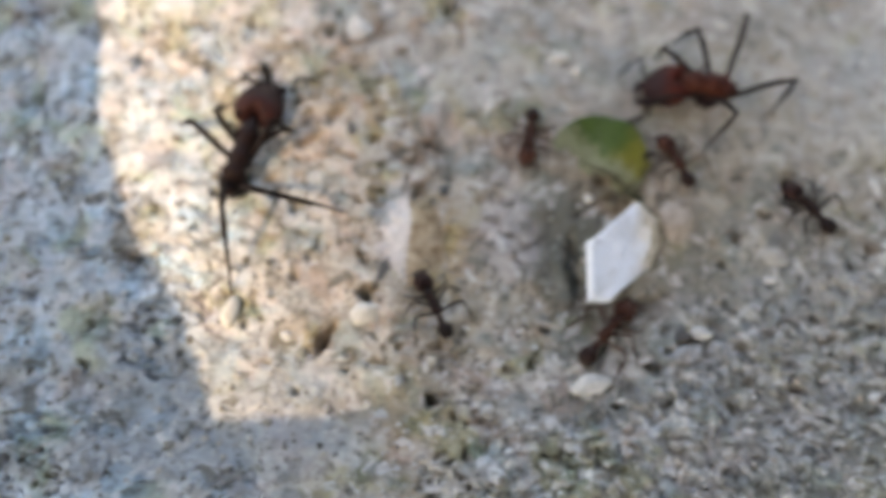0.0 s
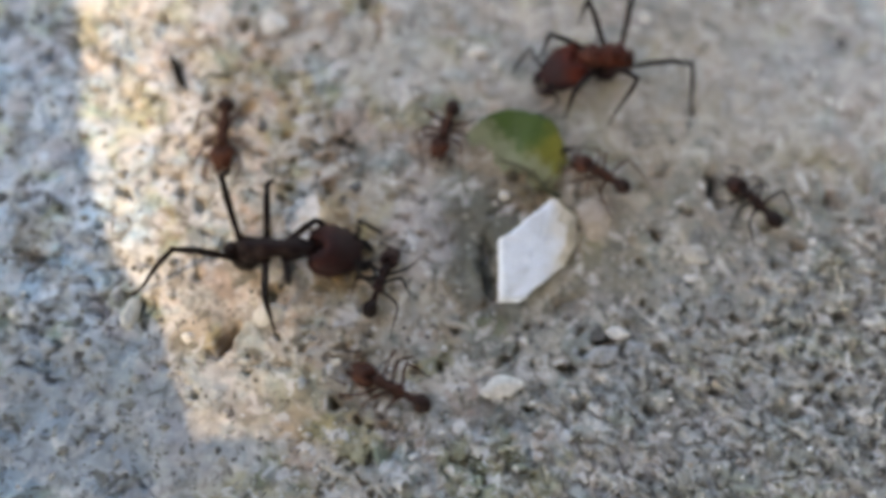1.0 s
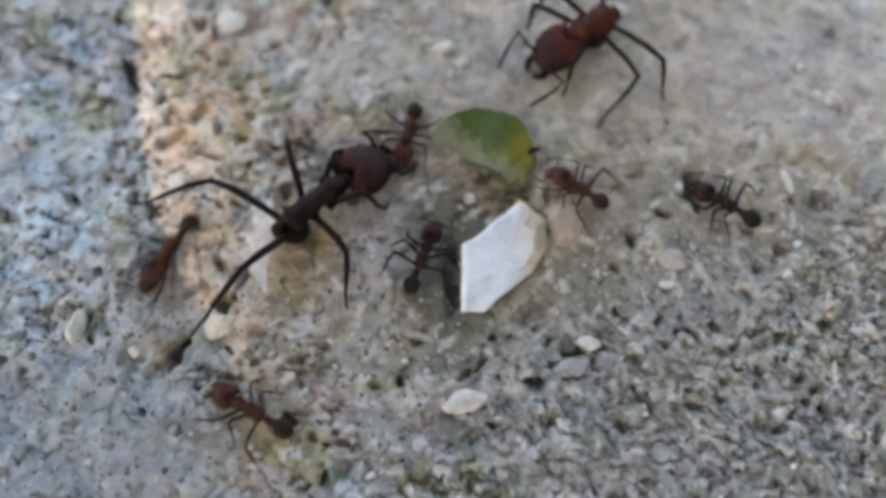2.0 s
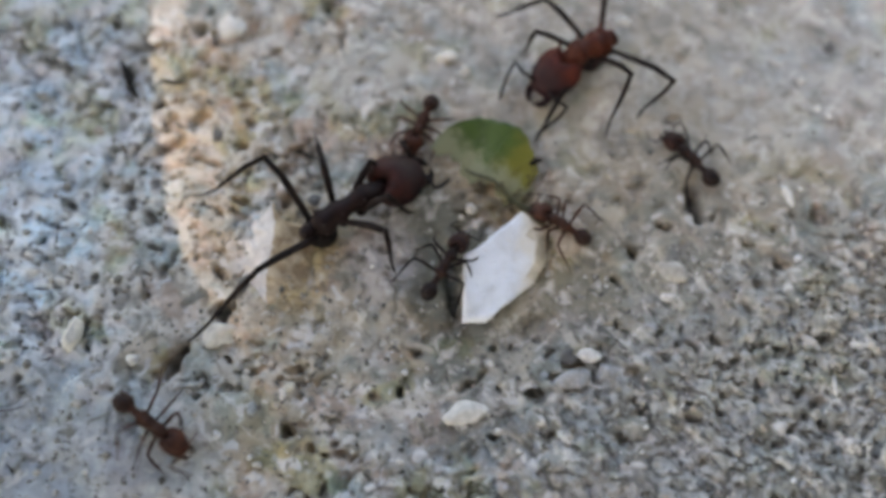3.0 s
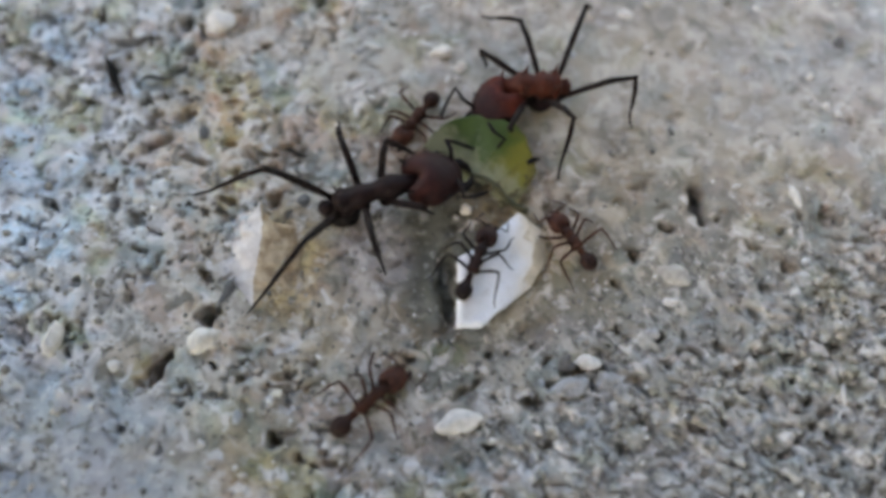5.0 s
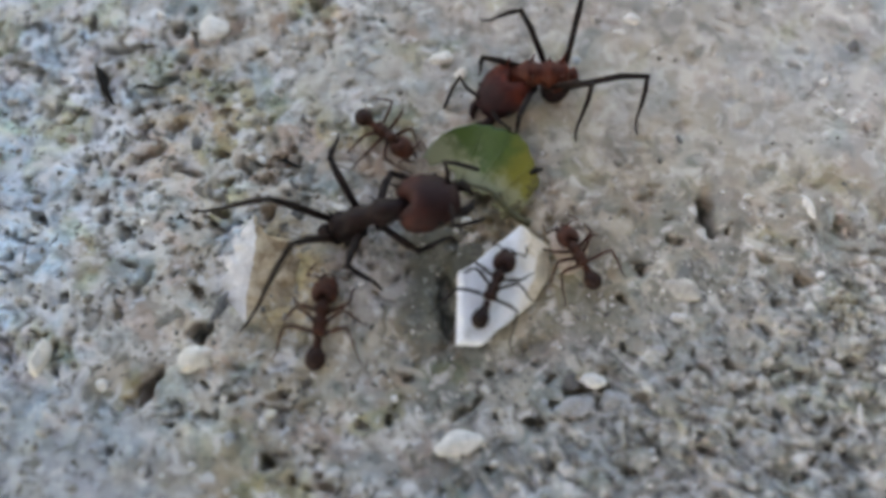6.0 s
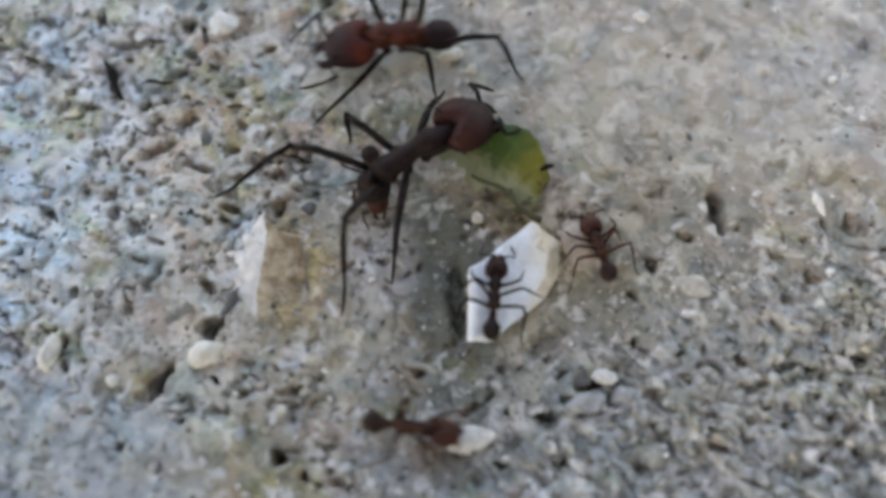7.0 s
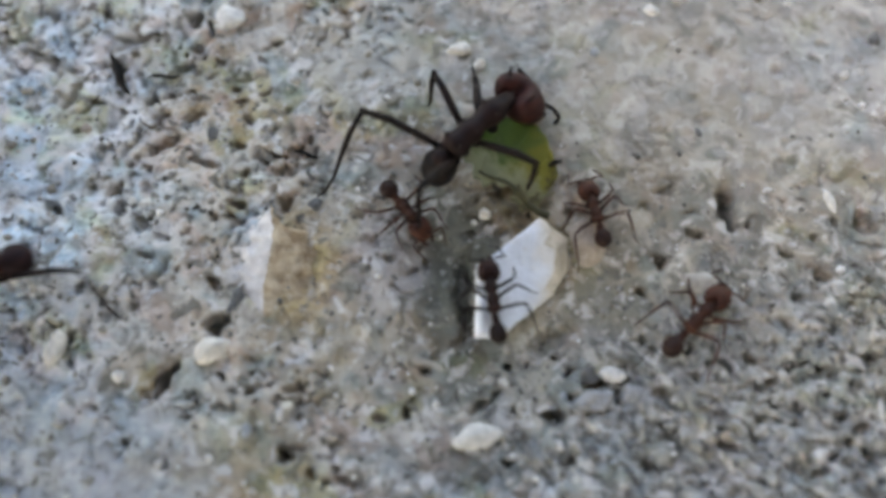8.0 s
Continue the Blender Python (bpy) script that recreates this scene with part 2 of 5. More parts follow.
    c = n.mix(n.ramp(n.noise(0.37, 3, 0.5, 0.6, 12.0), 0.59, 0.70, 0, 0.6), c, (0.60, 0.565, 0.53))
    c = n.mix(n.maths("MULTIPLY", worn, n.ramp(n.noise(2.2, 3, 0.7), 0.62, 0.74, 0, 0.35)), c, (0.70, 0.67, 0.63))
    # the whole skin of the north-east: soft sandy and bluish drifts
    drift = n.mix(n.ramp(n.noise(0.13, 3, 0.5, 0.6, 14.0), 0.42, 0.58), (0.325, 0.295, 0.243), (0.255, 0.248, 0.228))
    drift = n.mix(n.maths("MULTIPLY", n.blob(46, 24, 14, 12, 1.0, 0.6), 0.6), drift, (0.265, 0.278, 0.287))
    drift = n.mix(n.ramp(n.noise(0.36, 3, 0.55, 0.6, 15.0), 0.51, 0.60, 0, 0.8), drift, (0.155, 0.148, 0.128))
    drift = n.mix(n.ramp(n.noise(0.40, 3, 0.55, 0.6, 16.0), 0.54, 0.64, 0, 0.6), drift, (0.45, 0.43, 0.39))
    c = n.mix(n.maths("MULTIPLY", n.blob(27, 20, 27, 15, 1.0, 0.5), 0.6), c, drift)
    n.bump(n.mix(0.5, n.noise(1.3, 5, 0.7), n.noise(4.5, 3, 0.6)), 0.42, 0.3)
    return n.done(c, n.ramp(fine, 0.2, 0.8, 0.75, 0.95), 0.3)


def stone_material(name, low, high, rough=0.8, grain=1.2):
    n = Nodes(name).own_mm()
    c = n.mix(n.ramp(n.noise(grain, 5, 0.65, 0.4), 0.3, 0.7), low, high)
    c = n.mix(n.ramp(n.noise(grain * 2.2, 3, 0.6), 0.62, 0.75, 0, 0.5), c, tuple(v * 0.35 for v in low))
    n.bump(n.noise(grain * 3, 4, 0.65), 0.6, 0.25)
    return n.done(c, rough, 0.35)


def sand_material():
    n = Nodes("loose_sand").own_mm()
    g = n.node("ShaderNodeNewGeometry")
    r = n.node("ShaderNodeValToRGB")
    n.put(g.outputs["Random Per Island"], r.inputs[0])
    stops = ((0.0, (0.05, 0.048, 0.042)), (0.34, (0.16, 0.15, 0.13)), (0.55, (0.29, 0.275, 0.25)),
             (0.75, (0.38, 0.355, 0.32)), (0.90, (0.45, 0.43, 0.40)), (1.0, (0.66, 0.64, 0.61)))
    while len(r.color_ramp.elements) < len(stops):
        r.color_ramp.elements.new(0.5)
    for e, (p, v) in zip(r.color_ramp.elements, stops):
        e.position, e.color = p, (*v, 1)
    c = n.mix(n.ramp(n.noise(3.0, 3), 0.35, 0.7, 0, 0.5), r.outputs[0], (0.22, 0.2, 0.17))
    return n.done(c, 0.8, 0.35)


def shell_material(name, low, high, rough=0.38, face=None):
    """Chitin: dark, a little glossy, finely rough. face: the colour towards the jaws."""
    n = Nodes(name).own_mm()
    c = n.mix(n.ramp(n.noise(0.8, 4, 0.6), 0.3, 0.7), low, high)
    if face:
        sep = n.node("ShaderNodeSeparateXYZ")
        n.put(n.place, sep.inputs[0])
        ahead = n.maths("ADD", sep.outputs[0], n.maths("MULTIPLY", n.noise(1.2, 3), 1.4))
        c = n.mix(n.ramp(ahead, -0.3, 1.7, 0, 0.85), c, face)
    n.bump(n.noise(6, 3, 0.6), 0.35, 0.08)
    return n.done(c, n.ramp(n.noise(2.5, 2), 0.3, 0.7, rough + 0.12, rough + 0.32), 0.14)


def leaf_material(name, green, pale):
    n = Nodes(name).own_mm()
    sep = n.node("ShaderNodeSeparateXYZ")
    n.put(n.place, sep.inputs[0])
    turn = n.ramp(n.maths("ADD", sep.outputs[0], n.maths("MULTIPLY", n.noise(0.5, 3), 4.0)), 1.9, 5.0)
    c = n.mix(turn, n.mix(n.noise(0.9, 4), green, tuple(v * 1.9 for v in green)), pale)
    c = n.mix(n.ramp(n.noise(1.8, 3), 0.6, 0.75, 0, 0.4), c, (0.05, 0.06, 0.012))
    low = n.ramp(n.maths("ADD", sep.outputs[1], n.maths("MULTIPLY", n.noise(0.8, 3), 5.0)), 5.9, 3.5, 0, 0.75)
    c = n.mix(low, c, (0.20, 0.205, 0.135))
    worn = n.ramp(n.maths("SUBTRACT", sep.outputs[0], n.maths("MULTIPLY", sep.outputs[1], 0.9)), -1.0, 1.5)
    c = n.mix(n.maths("MULTIPLY", worn, n.ramp(n.noise(0.75, 3, 0.6, 0.5), 0.50, 0.60, 0, 0.8)), c, (0.045, 0.036, 0.014))
    n.bump(n.noise(2.2, 4), 0.5, 0.2)
    n.shader.inputs["Transmission Weight"].default_value = 0.0
    return n.done(c, 0.5, 0.28)


def flake_material():
    n = Nodes("chalky_white_flake").own_mm()
    c = n.mix(n.ramp(n.noise(0.35, 4), 0.35, 0.7), (0.62, 0.65, 0.69), (0.52, 0.54, 0.56))
    c = n.mix(n.ramp(n.noise(1.4, 4, 0.7), 0.62, 0.75, 0, 0.45), c, (0.50, 0.44, 0.35))
    sep = n.node("ShaderNodeSeparateXYZ")
    n.put(n.place, sep.inputs[0])
    side = n.ramp(n.maths("ADD", sep.outputs[0], n.maths("MULTIPLY", n.noise(0.5, 3), 4.0)), 2.4, 5.2)
    c = n.mix(n.maths("MULTIPLY", side, 0.75), c, (0.58, 0.50, 0.38))
    c = n.mix(n.ramp(n.noise(0.8, 4, 0.65, 0.5), 0.56, 0.70, 0, 0.35), c, (0.40, 0.40, 0.40))
    n.bump(n.noise(0.9, 5, 0.6), 0.8, 0.6)
    return n.done(c, 0.6, 0.4)


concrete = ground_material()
sand = sand_material()
white_stone = stone_material("white_stone", (0.40, 0.38, 0.34), (0.62, 0.59, 0.54), grain=0.8)
cream_stone = stone_material("cream_stone", (0.50, 0.45, 0.36), (0.70, 0.65, 0.54))
pale_stone = stone_material("pale_stone", (0.38, 0.365, 0.34), (0.60, 0.58, 0.545), grain=0.8)
lilac_stone = stone_material("lilac_stone", (0.44, 0.40, 0.37), (0.68, 0.63, 0.585), grain=0.45)
sandy_stone = stone_material("sandy_stone", (0.27, 0.25, 0.22), (0.42, 0.395, 0.35), grain=0.8)
flake_edge = stone_material("flake_edge", (0.36, 0.30, 0.22), (0.58, 0.50, 0.39), grain=0.7)
ochre_stone = stone_material("ochre_stone", (0.20, 0.125, 0.065), (0.50, 0.39, 0.265), grain=0.6)
tan_stone = stone_material("tan_stone", (0.25, 0.205, 0.165), (0.42, 0.35, 0.29), grain=0.8)
grey_stone = stone_material("grey_stone", (0.20, 0.20, 0.20), (0.36, 0.36, 0.36), grain=0.9)
blue_stone = stone_material("blue_stone", (0.19, 0.205, 0.21), (0.36, 0.38, 0.385), grain=0.9)
dark_stone = stone_material("dark_stone", (0.06, 0.06, 0.058), (0.14, 0.135, 0.13), grain=0.9)
leaf_green = leaf_material("leaf_green", (0.024, 0.046, 0.008), (0.125, 0.118, 0.014))
leaf_rib = stone_material("leaf_rib", (0.03, 0.03, 0.012), (0.065, 0.06, 0.02), 0.5)
flake_white = flake_material()
SHELLS = {
    "dark": (shell_material("dark_red_shell", (0.017, 0.005, 0.0045), (0.040, 0.0105, 0.008), face=(0.012, 0.004, 0.004)),
             shell_material("blackish_shell", (0.006, 0.0024, 0.0024), (0.015, 0.006, 0.0052)),
             shell_material("blackish_gaster", (0.003, 0.002, 0.002), (0.010, 0.006, 0.005))),
    "red": (shell_material("red_shell", (0.036, 0.0075, 0.005), (0.092, 0.0165, 0.0085), face=(0.010, 0.004, 0.006)),
            shell_material("red_brown_shell", (0.028, 0.0075, 0.0045), (0.070, 0.0155, 0.0075)),
            shell_material("brown_red_gaster", (0.007, 0.003, 0.004), (0.018, 0.0055, 0.006))),
    "brown": (shell_material("russet_shell", (0.026, 0.010, 0.007), (0.068, 0.022, 0.012)),
              shell_material("brown_shell", (0.022, 0.009, 0.006), (0.056, 0.019, 0.010)),
              shell_material("dark_brown_gaster", (0.012, 0.006, 0.005), (0.034, 0.013, 0.008))),
    "umber": (shell_material("umber_shell", (0.010, 0.004, 0.0035), (0.028, 0.009, 0.006)),
              shell_material("dark_umber_shell", (0.009, 0.0045, 0.0035), (0.025, 0.009, 0.006)),
              shell_material("black_umber_gaster", (0.006, 0.0035, 0.003), (0.0175, 0.007, 0.005))),
}
eye_black = shell_material("eye_black", (0.002, 0.002, 0.002), (0.005, 0.005, 0.005), 0.15)
leg_dark = shell_material("leg_dark", (0.004, 0.0025, 0.002), (0.011, 0.005, 0.004), 0.45)
leg_brown = shell_material("leg_brown", (0.02, 0.007, 0.0045), (0.055, 0.0175, 0.009), 0.45)
added_wall_grey = stone_material("added_wall_grey", (0.34, 0.32, 0.29), (0.46, 0.44, 0.40), 0.9, 0.02)
splinter_wood = shell_material("splinter_wood", (0.004, 0.0035, 0.003), (0.011, 0.009, 0.0075), 0.6)
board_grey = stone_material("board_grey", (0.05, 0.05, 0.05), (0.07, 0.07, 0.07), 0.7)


# ---- meshes ----
def part(name, bm, material, parent=None, label="", smooth=True):
    """Links a bmesh, drawn in millimetres, as one mesh object."""
    bmesh.ops.recalc_face_normals(bm, faces=bm.faces)
    bmesh.ops.scale(bm, vec=(MM, MM, MM), verts=bm.verts)
    me = bpy.data.meshes.new(name)
    bm.to_mesh(me)
    bm.free()
    me.materials.append(material)
    if smooth:
        me.polygons.foreach_set("use_smooth", [True] * len(me.polygons))
    ob = new(name, me)
    if parent is not None:
        ob.parent = parent
    if label:
        tagged(ob, label)
    return ob


def oval(bm, centre, radii, u=16, v=10, turn=(0, 0, 0)):
    m = Matrix.LocRotScale(centre, Euler([radians(a) for a in turn]), radii)
    return bmesh.ops.create_uvsphere(bm, u_segments=u, v_segments=v, radius=1, matrix=m)["verts"]


def tube(bm, points, widths, sides=8):
    """A tapering round bar through the points, closed at both ends."""
    points = [Vector(p) for p in points]
    rings = []
    for i, p in enumerate(points):
        way = (points[min(i + 1, len(points) - 1)] - points[max(i - 1, 0)]).normalized()
        side = way.cross(Vector((0.13, 0.21, 1))).normalized()
        up = side.cross(way)
        rings.append([bm.verts.new(p + widths[i] * (math.cos(a) * side + math.sin(a) * up))
                      for a in (2 * math.pi * k / sides for k in range(sides))])
    for a, b in zip(rings, rings[1:]):
        for k in range(sides):
            bm.faces.new((a[k], a[(k + 1) % sides], b[(k + 1) % sides], b[k]))
    bm.faces.new(rings[0][::-1])
    bm.faces.new(rings[-1])


# ---- ground ----
GRID = np.random.RandomState(7).rand(256, 256)


def value_noise(x, y, size, shift):
    """Smooth noise from 0 to 1 with bumps of about that size, each layer turned its own way."""
    c, s = math.cos(0.7 + 1.9 * shift), math.sin(0.7 + 1.9 * shift)
    x, y = c * x - s * y, s * x + c * y
    x, y = x / size + 17.3 * shift, y / size + 9.1 * shift
    i, j = np.floor(x).astype(int), np.floor(y).astype(int)
    u, v = x - i, y - j
    u, v = u * u * u * (u * (6 * u - 15) + 10), v * v * v * (v * (6 * v - 15) + 10)
    g = lambda a, b: GRID[(i + a) % 256, (j + b) % 256]
    return (g(0, 0) * (1 - u) + g(1, 0) * u) * (1 - v) + (g(0, 1) * (1 - u) + g(1, 1) * u) * v


# sunk places: x, y, half width, half length, turn, depth
# the crevice at (-0.1, -4.6) is added to deepen the shade beside the flake
DEEP = [(-29.2, -13.0, 0.85, 2.3, -30, 5.0), (-24.2, -7.7, 0.95, 0.85, 0, 3.4), (27.0, 5.0, 0.8, 2.2, 8, 3.2), (-17.1, -20.2, 0.7, 0.7, 0, 2.7),
        (-16.4, -1.6, 1.6, 4.2, 12, 0.8), (-13.0, -22.8, 0.45, 0.45, 0, 1.9), (-29.5, 27.5, 0.7, 1.0, 30, 2.3), (-3.5, -2.0, 3.0, 4.0, 0, 1.1),
        (8.5, -9.3, 3.0, 1.2, 30, 1.0), (-0.1, -4.6, 1.0, 4.2, 4, 2.2), (-14.6, 30.2, 0.7, 0.8, 0, 2.1)]
PITS_NORTH_WEST = [
    (-39.7, 28.4, 1.11, 0.69, 90, 1.7), (-45.3, 27.7, 0.69, 0.69, 0, 1.7), (-35.3, 25.0, 3.16, 0.48, 4, 1.4),
    (-28.5, 29.9, 0.84, 0.70, 0, 1.7), (-29.5, 27.5, 0.48, 0.42, 0, 1.4), (-27.8, 26.0, 0.83, 0.55, 90, 1.5),
    (-29.4, 23.7, 0.89, 0.68, 80, 1.7), (-20.5, 24.3, 0.62, 0.34, 10, 1.3), (-30.5, 21.0, 1.02, 0.34, 5, 1.3),
    (-41.6, 18.8, 0.47, 0.47, 0, 1.4), (-44.4, 21.3, 0.68, 0.54, 80, 1.5), (-24.7, 18.8, 0.81, 0.40, 0, 1.3),
    (-23.7, 17.1, 0.60, 0.33, 10, 1.3), (-21.2, 17.9, 0.94, 0.34, 15, 1.3), (-22.8, 14.9, 0.86, 0.47, -35, 1.4)]
PITS_WEST = [
    (-23.7, 12.2, 0.86, 0.66, 20, 1.6), (-28.8, 15.7, 1.33, 0.53, 10, 1.5), (-33.5, 17.1, 0.87, 0.67, 0, 1.7),
    (-40.4, 16.4, 1.67, 0.33, 10, 1.3), (-31.6, 12.2, 1.98, 0.73, 25, 1.7), (-41.2, 13.7, 0.53, 0.40, 0, 1.3),
    (-17.4, 12.1, 0.86, 0.53, 20, 1.5), (-27.0, 10.0, 1.64, 0.46, -10, 1.4), (-42.3, 4.5, 1.16, 0.51, -30, 1.5),
    (-36.3, 6.8, 0.78, 0.65, 0, 1.6), (-35.4, 4.9, 0.90, 0.52, 70, 1.5), (-33.2, 3.0, 1.15, 0.64, -60, 1.6),
    (-23.7, 5.1, 0.84, 0.58, 0, 1.6), (-18.1, 5.3, 1.09, 0.64, 45, 1.6), (-22.5, 8.8, 0.52, 0.39, 90, 1.3)]
PITS_SOUTH_WEST = [
    (-32.1, -0.6, 0.63, 0.38, 0, 1.3), (-31.2, -2.7, 0.94, 0.44, 15, 1.4), (-30.4, -1.5, 0.88, 0.38, 80, 1.3),
    (-38.4, -4.1, 0.50, 0.44, 0, 1.4), (-25.0, -3.3, 0.81, 0.56, -40, 1.5), (-32.7, -5.9, 0.62, 0.50, 0, 1.5),
    (-44.6, 0.3, 0.51, 0.51, 0, 1.5), (-23.1, -12.8, 0.54, 0.36, -20, 1.3), (-26.4, -14.7, 0.54, 0.36, 0, 1.3),
    (-26.5, -17.0, 0.54, 0.36, 0, 1.3), (-31.8, -18.8, 0.53, 0.41, -40, 1.4), (-16.4, -13.9, 1.08, 0.54, 10, 1.5),
    (-14.3, -22.5, 0.35, 0.35, 0, 1.3), (-38.1, -11.7, 0.55, 0.37, 0, 1.3), (-27.7, -1.6, 0.38, 0.31, 0, 1.2)]
PITS_SOUTH = [
    (-8.1, -16.9, 0.59, 0.48, 0, 1.4), (-4.2, -12.1, 0.60, 0.42, 0, 1.4), (-5.4, -16.3, 0.48, 0.42, 0, 1.4),
    (2.1, -15.1, 1.49, 0.36, 40, 1.3), (4.6, -15.8, 0.42, 0.36, 0, 1.3), (8.9, -16.4, 1.19, 0.65, 0, 1.6),
    (6.3, -11.1, 0.42, 0.36, 0, 1.3), (8.8, -10.8, 0.42, 0.36, 0, 1.3), (4.1, -11.6, 0.48, 0.36, 0, 1.3),
    (10.4, -12.2, 0.60, 0.36, 0, 1.3), (12.8, -12.9, 1.08, 0.84, 0, 1.9), (10.6, -14.7, 0.60, 0.42, 0, 1.4),
    (11.6, -16.0, 0.54, 0.36, 0, 1.3), (4.0, -20.9, 0.88, 0.47, -20, 1.4), (9.8, -20.8, 0.47, 0.35, 45, 1.3)]
PITS_NORTH_EAST = [
    (26.7, 23.3, 1.02, 0.54, -40, 0.50), (29.1, 24.2, 0.82, 0.41, 90, 0.44), (30.7, 19.1, 1.20, 0.80, 70, 0.55),
    (25.2, 15.0, 0.92, 0.66, 20, 0.50), (31.8, 15.0, 0.92, 0.79, 90, 0.55), (33.7, 21.4, 0.94, 0.61, 80, 0.50),
    (38.1, 22.6, 1.15, 0.54, -60, 0.44), (41.8, 22.2, 0.61, 0.54, 0, 0.44), (24.2, 17.4, 0.53, 0.40, 0, 0.44),
    (20.6, 13.7, 1.12, 0.46, -35, 0.44), (39.3, 24.7, 0.68, 0.48, 90, 0.44), (44.7, 14.7, 0.79, 0.59, -60, 0.50),
    (20.7, 6.6, 0.96, 0.58, 35, 0.50), (18.6, 5.0, 0.58, 0.45, 0, 0.44), (23.8, 4.7, 0.57, 0.38, -20, 0.39)]
PITS_EAST = [
    (27.0, 3.0, 0.82, 0.57, 60, 1.5), (23.3, 1.9, 0.70, 0.57, 0, 1.5), (28.9, 3.0, 0.44, 0.32, 90, 1.2),
    (32.3, 0.3, 0.82, 0.38, -35, 1.3), (36.0, -1.9, 0.62, 0.44, -30, 1.4), (19.5, -0.9, 0.75, 0.50, -50, 1.5),
    (17.7, -4.2, 0.56, 0.50, 0, 1.5), (40.9, 3.7, 1.52, 0.76, -65, 1.8), (37.9, 3.4, 0.63, 0.38, 90, 1.3),
    (35.3, 1.6, 0.50, 0.50, 0, 1.5), (31.8, -6.9, 0.74, 0.43, -60, 1.4), (17.5, -8.7, 0.43, 0.37, 0, 1.3),
    (21.5, -10.0, 0.55, 0.49, 0, 1.4), (24.3, -9.4, 0.49, 0.37, 90, 1.3), (23.9, -11.3, 0.54, 0.36, 0, 1.3)]
PITS_SOUTH_EAST = [
    (25.9, -11.9, 1.33, 0.42, -50, 1.4), (22.2, -12.6, 0.54, 0.48, 0, 1.4), (27.8, -10.6, 0.48, 0.36, 90, 1.3),
    (28.4, -13.3, 0.60, 0.48, 0, 1.4), (29.8, -12.5, 0.48, 0.48, 0, 1.4), (19.6, -14.5, 1.67, 0.48, -35, 1.4),
    (19.8, -17.9, 1.89, 0.47, -55, 1.4), (14.7, -14.7, 0.84, 0.48, 85, 1.4), (15.6, -12.9, 0.60, 0.48, 0, 1.4),
    (25.1, -19.4, 1.00, 0.53, -40, 1.5), (24.7, -17.6, 0.71, 0.41, 0, 1.4), (29.5, -15.2, 0.60, 0.42, 0, 1.4),
    (32.4, -15.7, 1.31, 0.42, -70, 1.4), (28.0, -16.8, 0.47, 0.36, 0, 1.3), (27.9, -18.3, 0.47, 0.35, 0, 1.3)]
PITS_SOUTH_EAST_RIM = [
    (32.5, -10.9, 0.85, 0.48, 10, 1.4), (34.3, -11.4, 0.84, 0.30, -15, 1.2), (38.9, -10.3, 1.51, 0.48, -10, 1.4),
    (39.1, -20.3, 0.88, 0.58, -60, 1.6), (37.9, -19.5, 0.59, 0.47, 0, 1.4), (34.9, -20.0, 0.82, 0.41, 20, 1.4),
    (36.1, -18.4, 0.47, 0.47, 0, 1.4), (33.3, -21.9, 0.81, 0.46, 20, 1.4), (31.5, -17.4, 0.47, 0.35, 0, 1.3),
    (17.2, -21.1, 0.58, 0.58, 0, 1.6), (35.9, -16.0, 0.59, 0.47, 70, 1.4), (37.9, -17.6, 0.77, 0.59, 0, 1.6),
    (31.3, -11.7, 0.54, 0.36, 0, 1.3), (35.1, -13.8, 0.54, 0.36, -30, 1.3)]
PITS_FAR_WEST = [
    (-56.1, -11.6, 0.62, 0.55, 0, 1.5), (-56.0, -16.3, 0.61, 0.61, 0, 1.6), (-51.6, -16.0, 0.88, 0.34, 0, 1.3),
    (-48.4, -17.4, 0.67, 0.47, -30, 1.4), (-45.9, -10.9, 0.69, 0.41, 20, 1.4), (-45.4, -15.1, 0.68, 0.48, 70, 1.4),
    (-50.6, -3.5, 1.41, 0.63, 10, 1.6), (-49.8, 16.6, 0.45, 0.45, 0, 1.4), (-42.4, 17.4, 0.75, 0.60, 70, 1.6),
    (-53.5, 22.8, 1.51, 0.45, 80, 1.4)]
HOLLOWS = DEEP + PITS_NORTH_WEST + PITS_WEST + PITS_SOUTH_WEST + PITS_SOUTH + PITS_NORTH_EAST + PITS_EAST + PITS_SOUTH_EAST + PITS_SOUTH_EAST_RIM + PITS_FAR_WEST


def swell(x, y):
    """The slow rise and fall of the ground, on which things rest."""
    return 1.1 * (value_noise(x, y, 14.0, 1) - 0.5) + 0.6 * (value_noise(x, y, 6.0, 2) - 0.5)


def sunk(x, y):
    h = np.zeros_like(x)
    jx, jy = 1.0 * (value_noise(x, y, 1.2, 11) - 0.5), 1.0 * (value_noise(x, y, 1.2, 12) - 0.5)
    for cx, cy, rx, ry, turn, depth in HOLLOWS:
        c, s = math.cos(radians(turn)), math.sin(radians(turn))
        dx, dy = x + jx - cx, y + jy - cy
        q = ((c * dx + s * dy) / rx) ** 2 + ((-s * dx + c * dy) / ry) ** 2
        h -= depth * np.exp(-np.minimum(q, 6.0) ** 2.2)
    return h


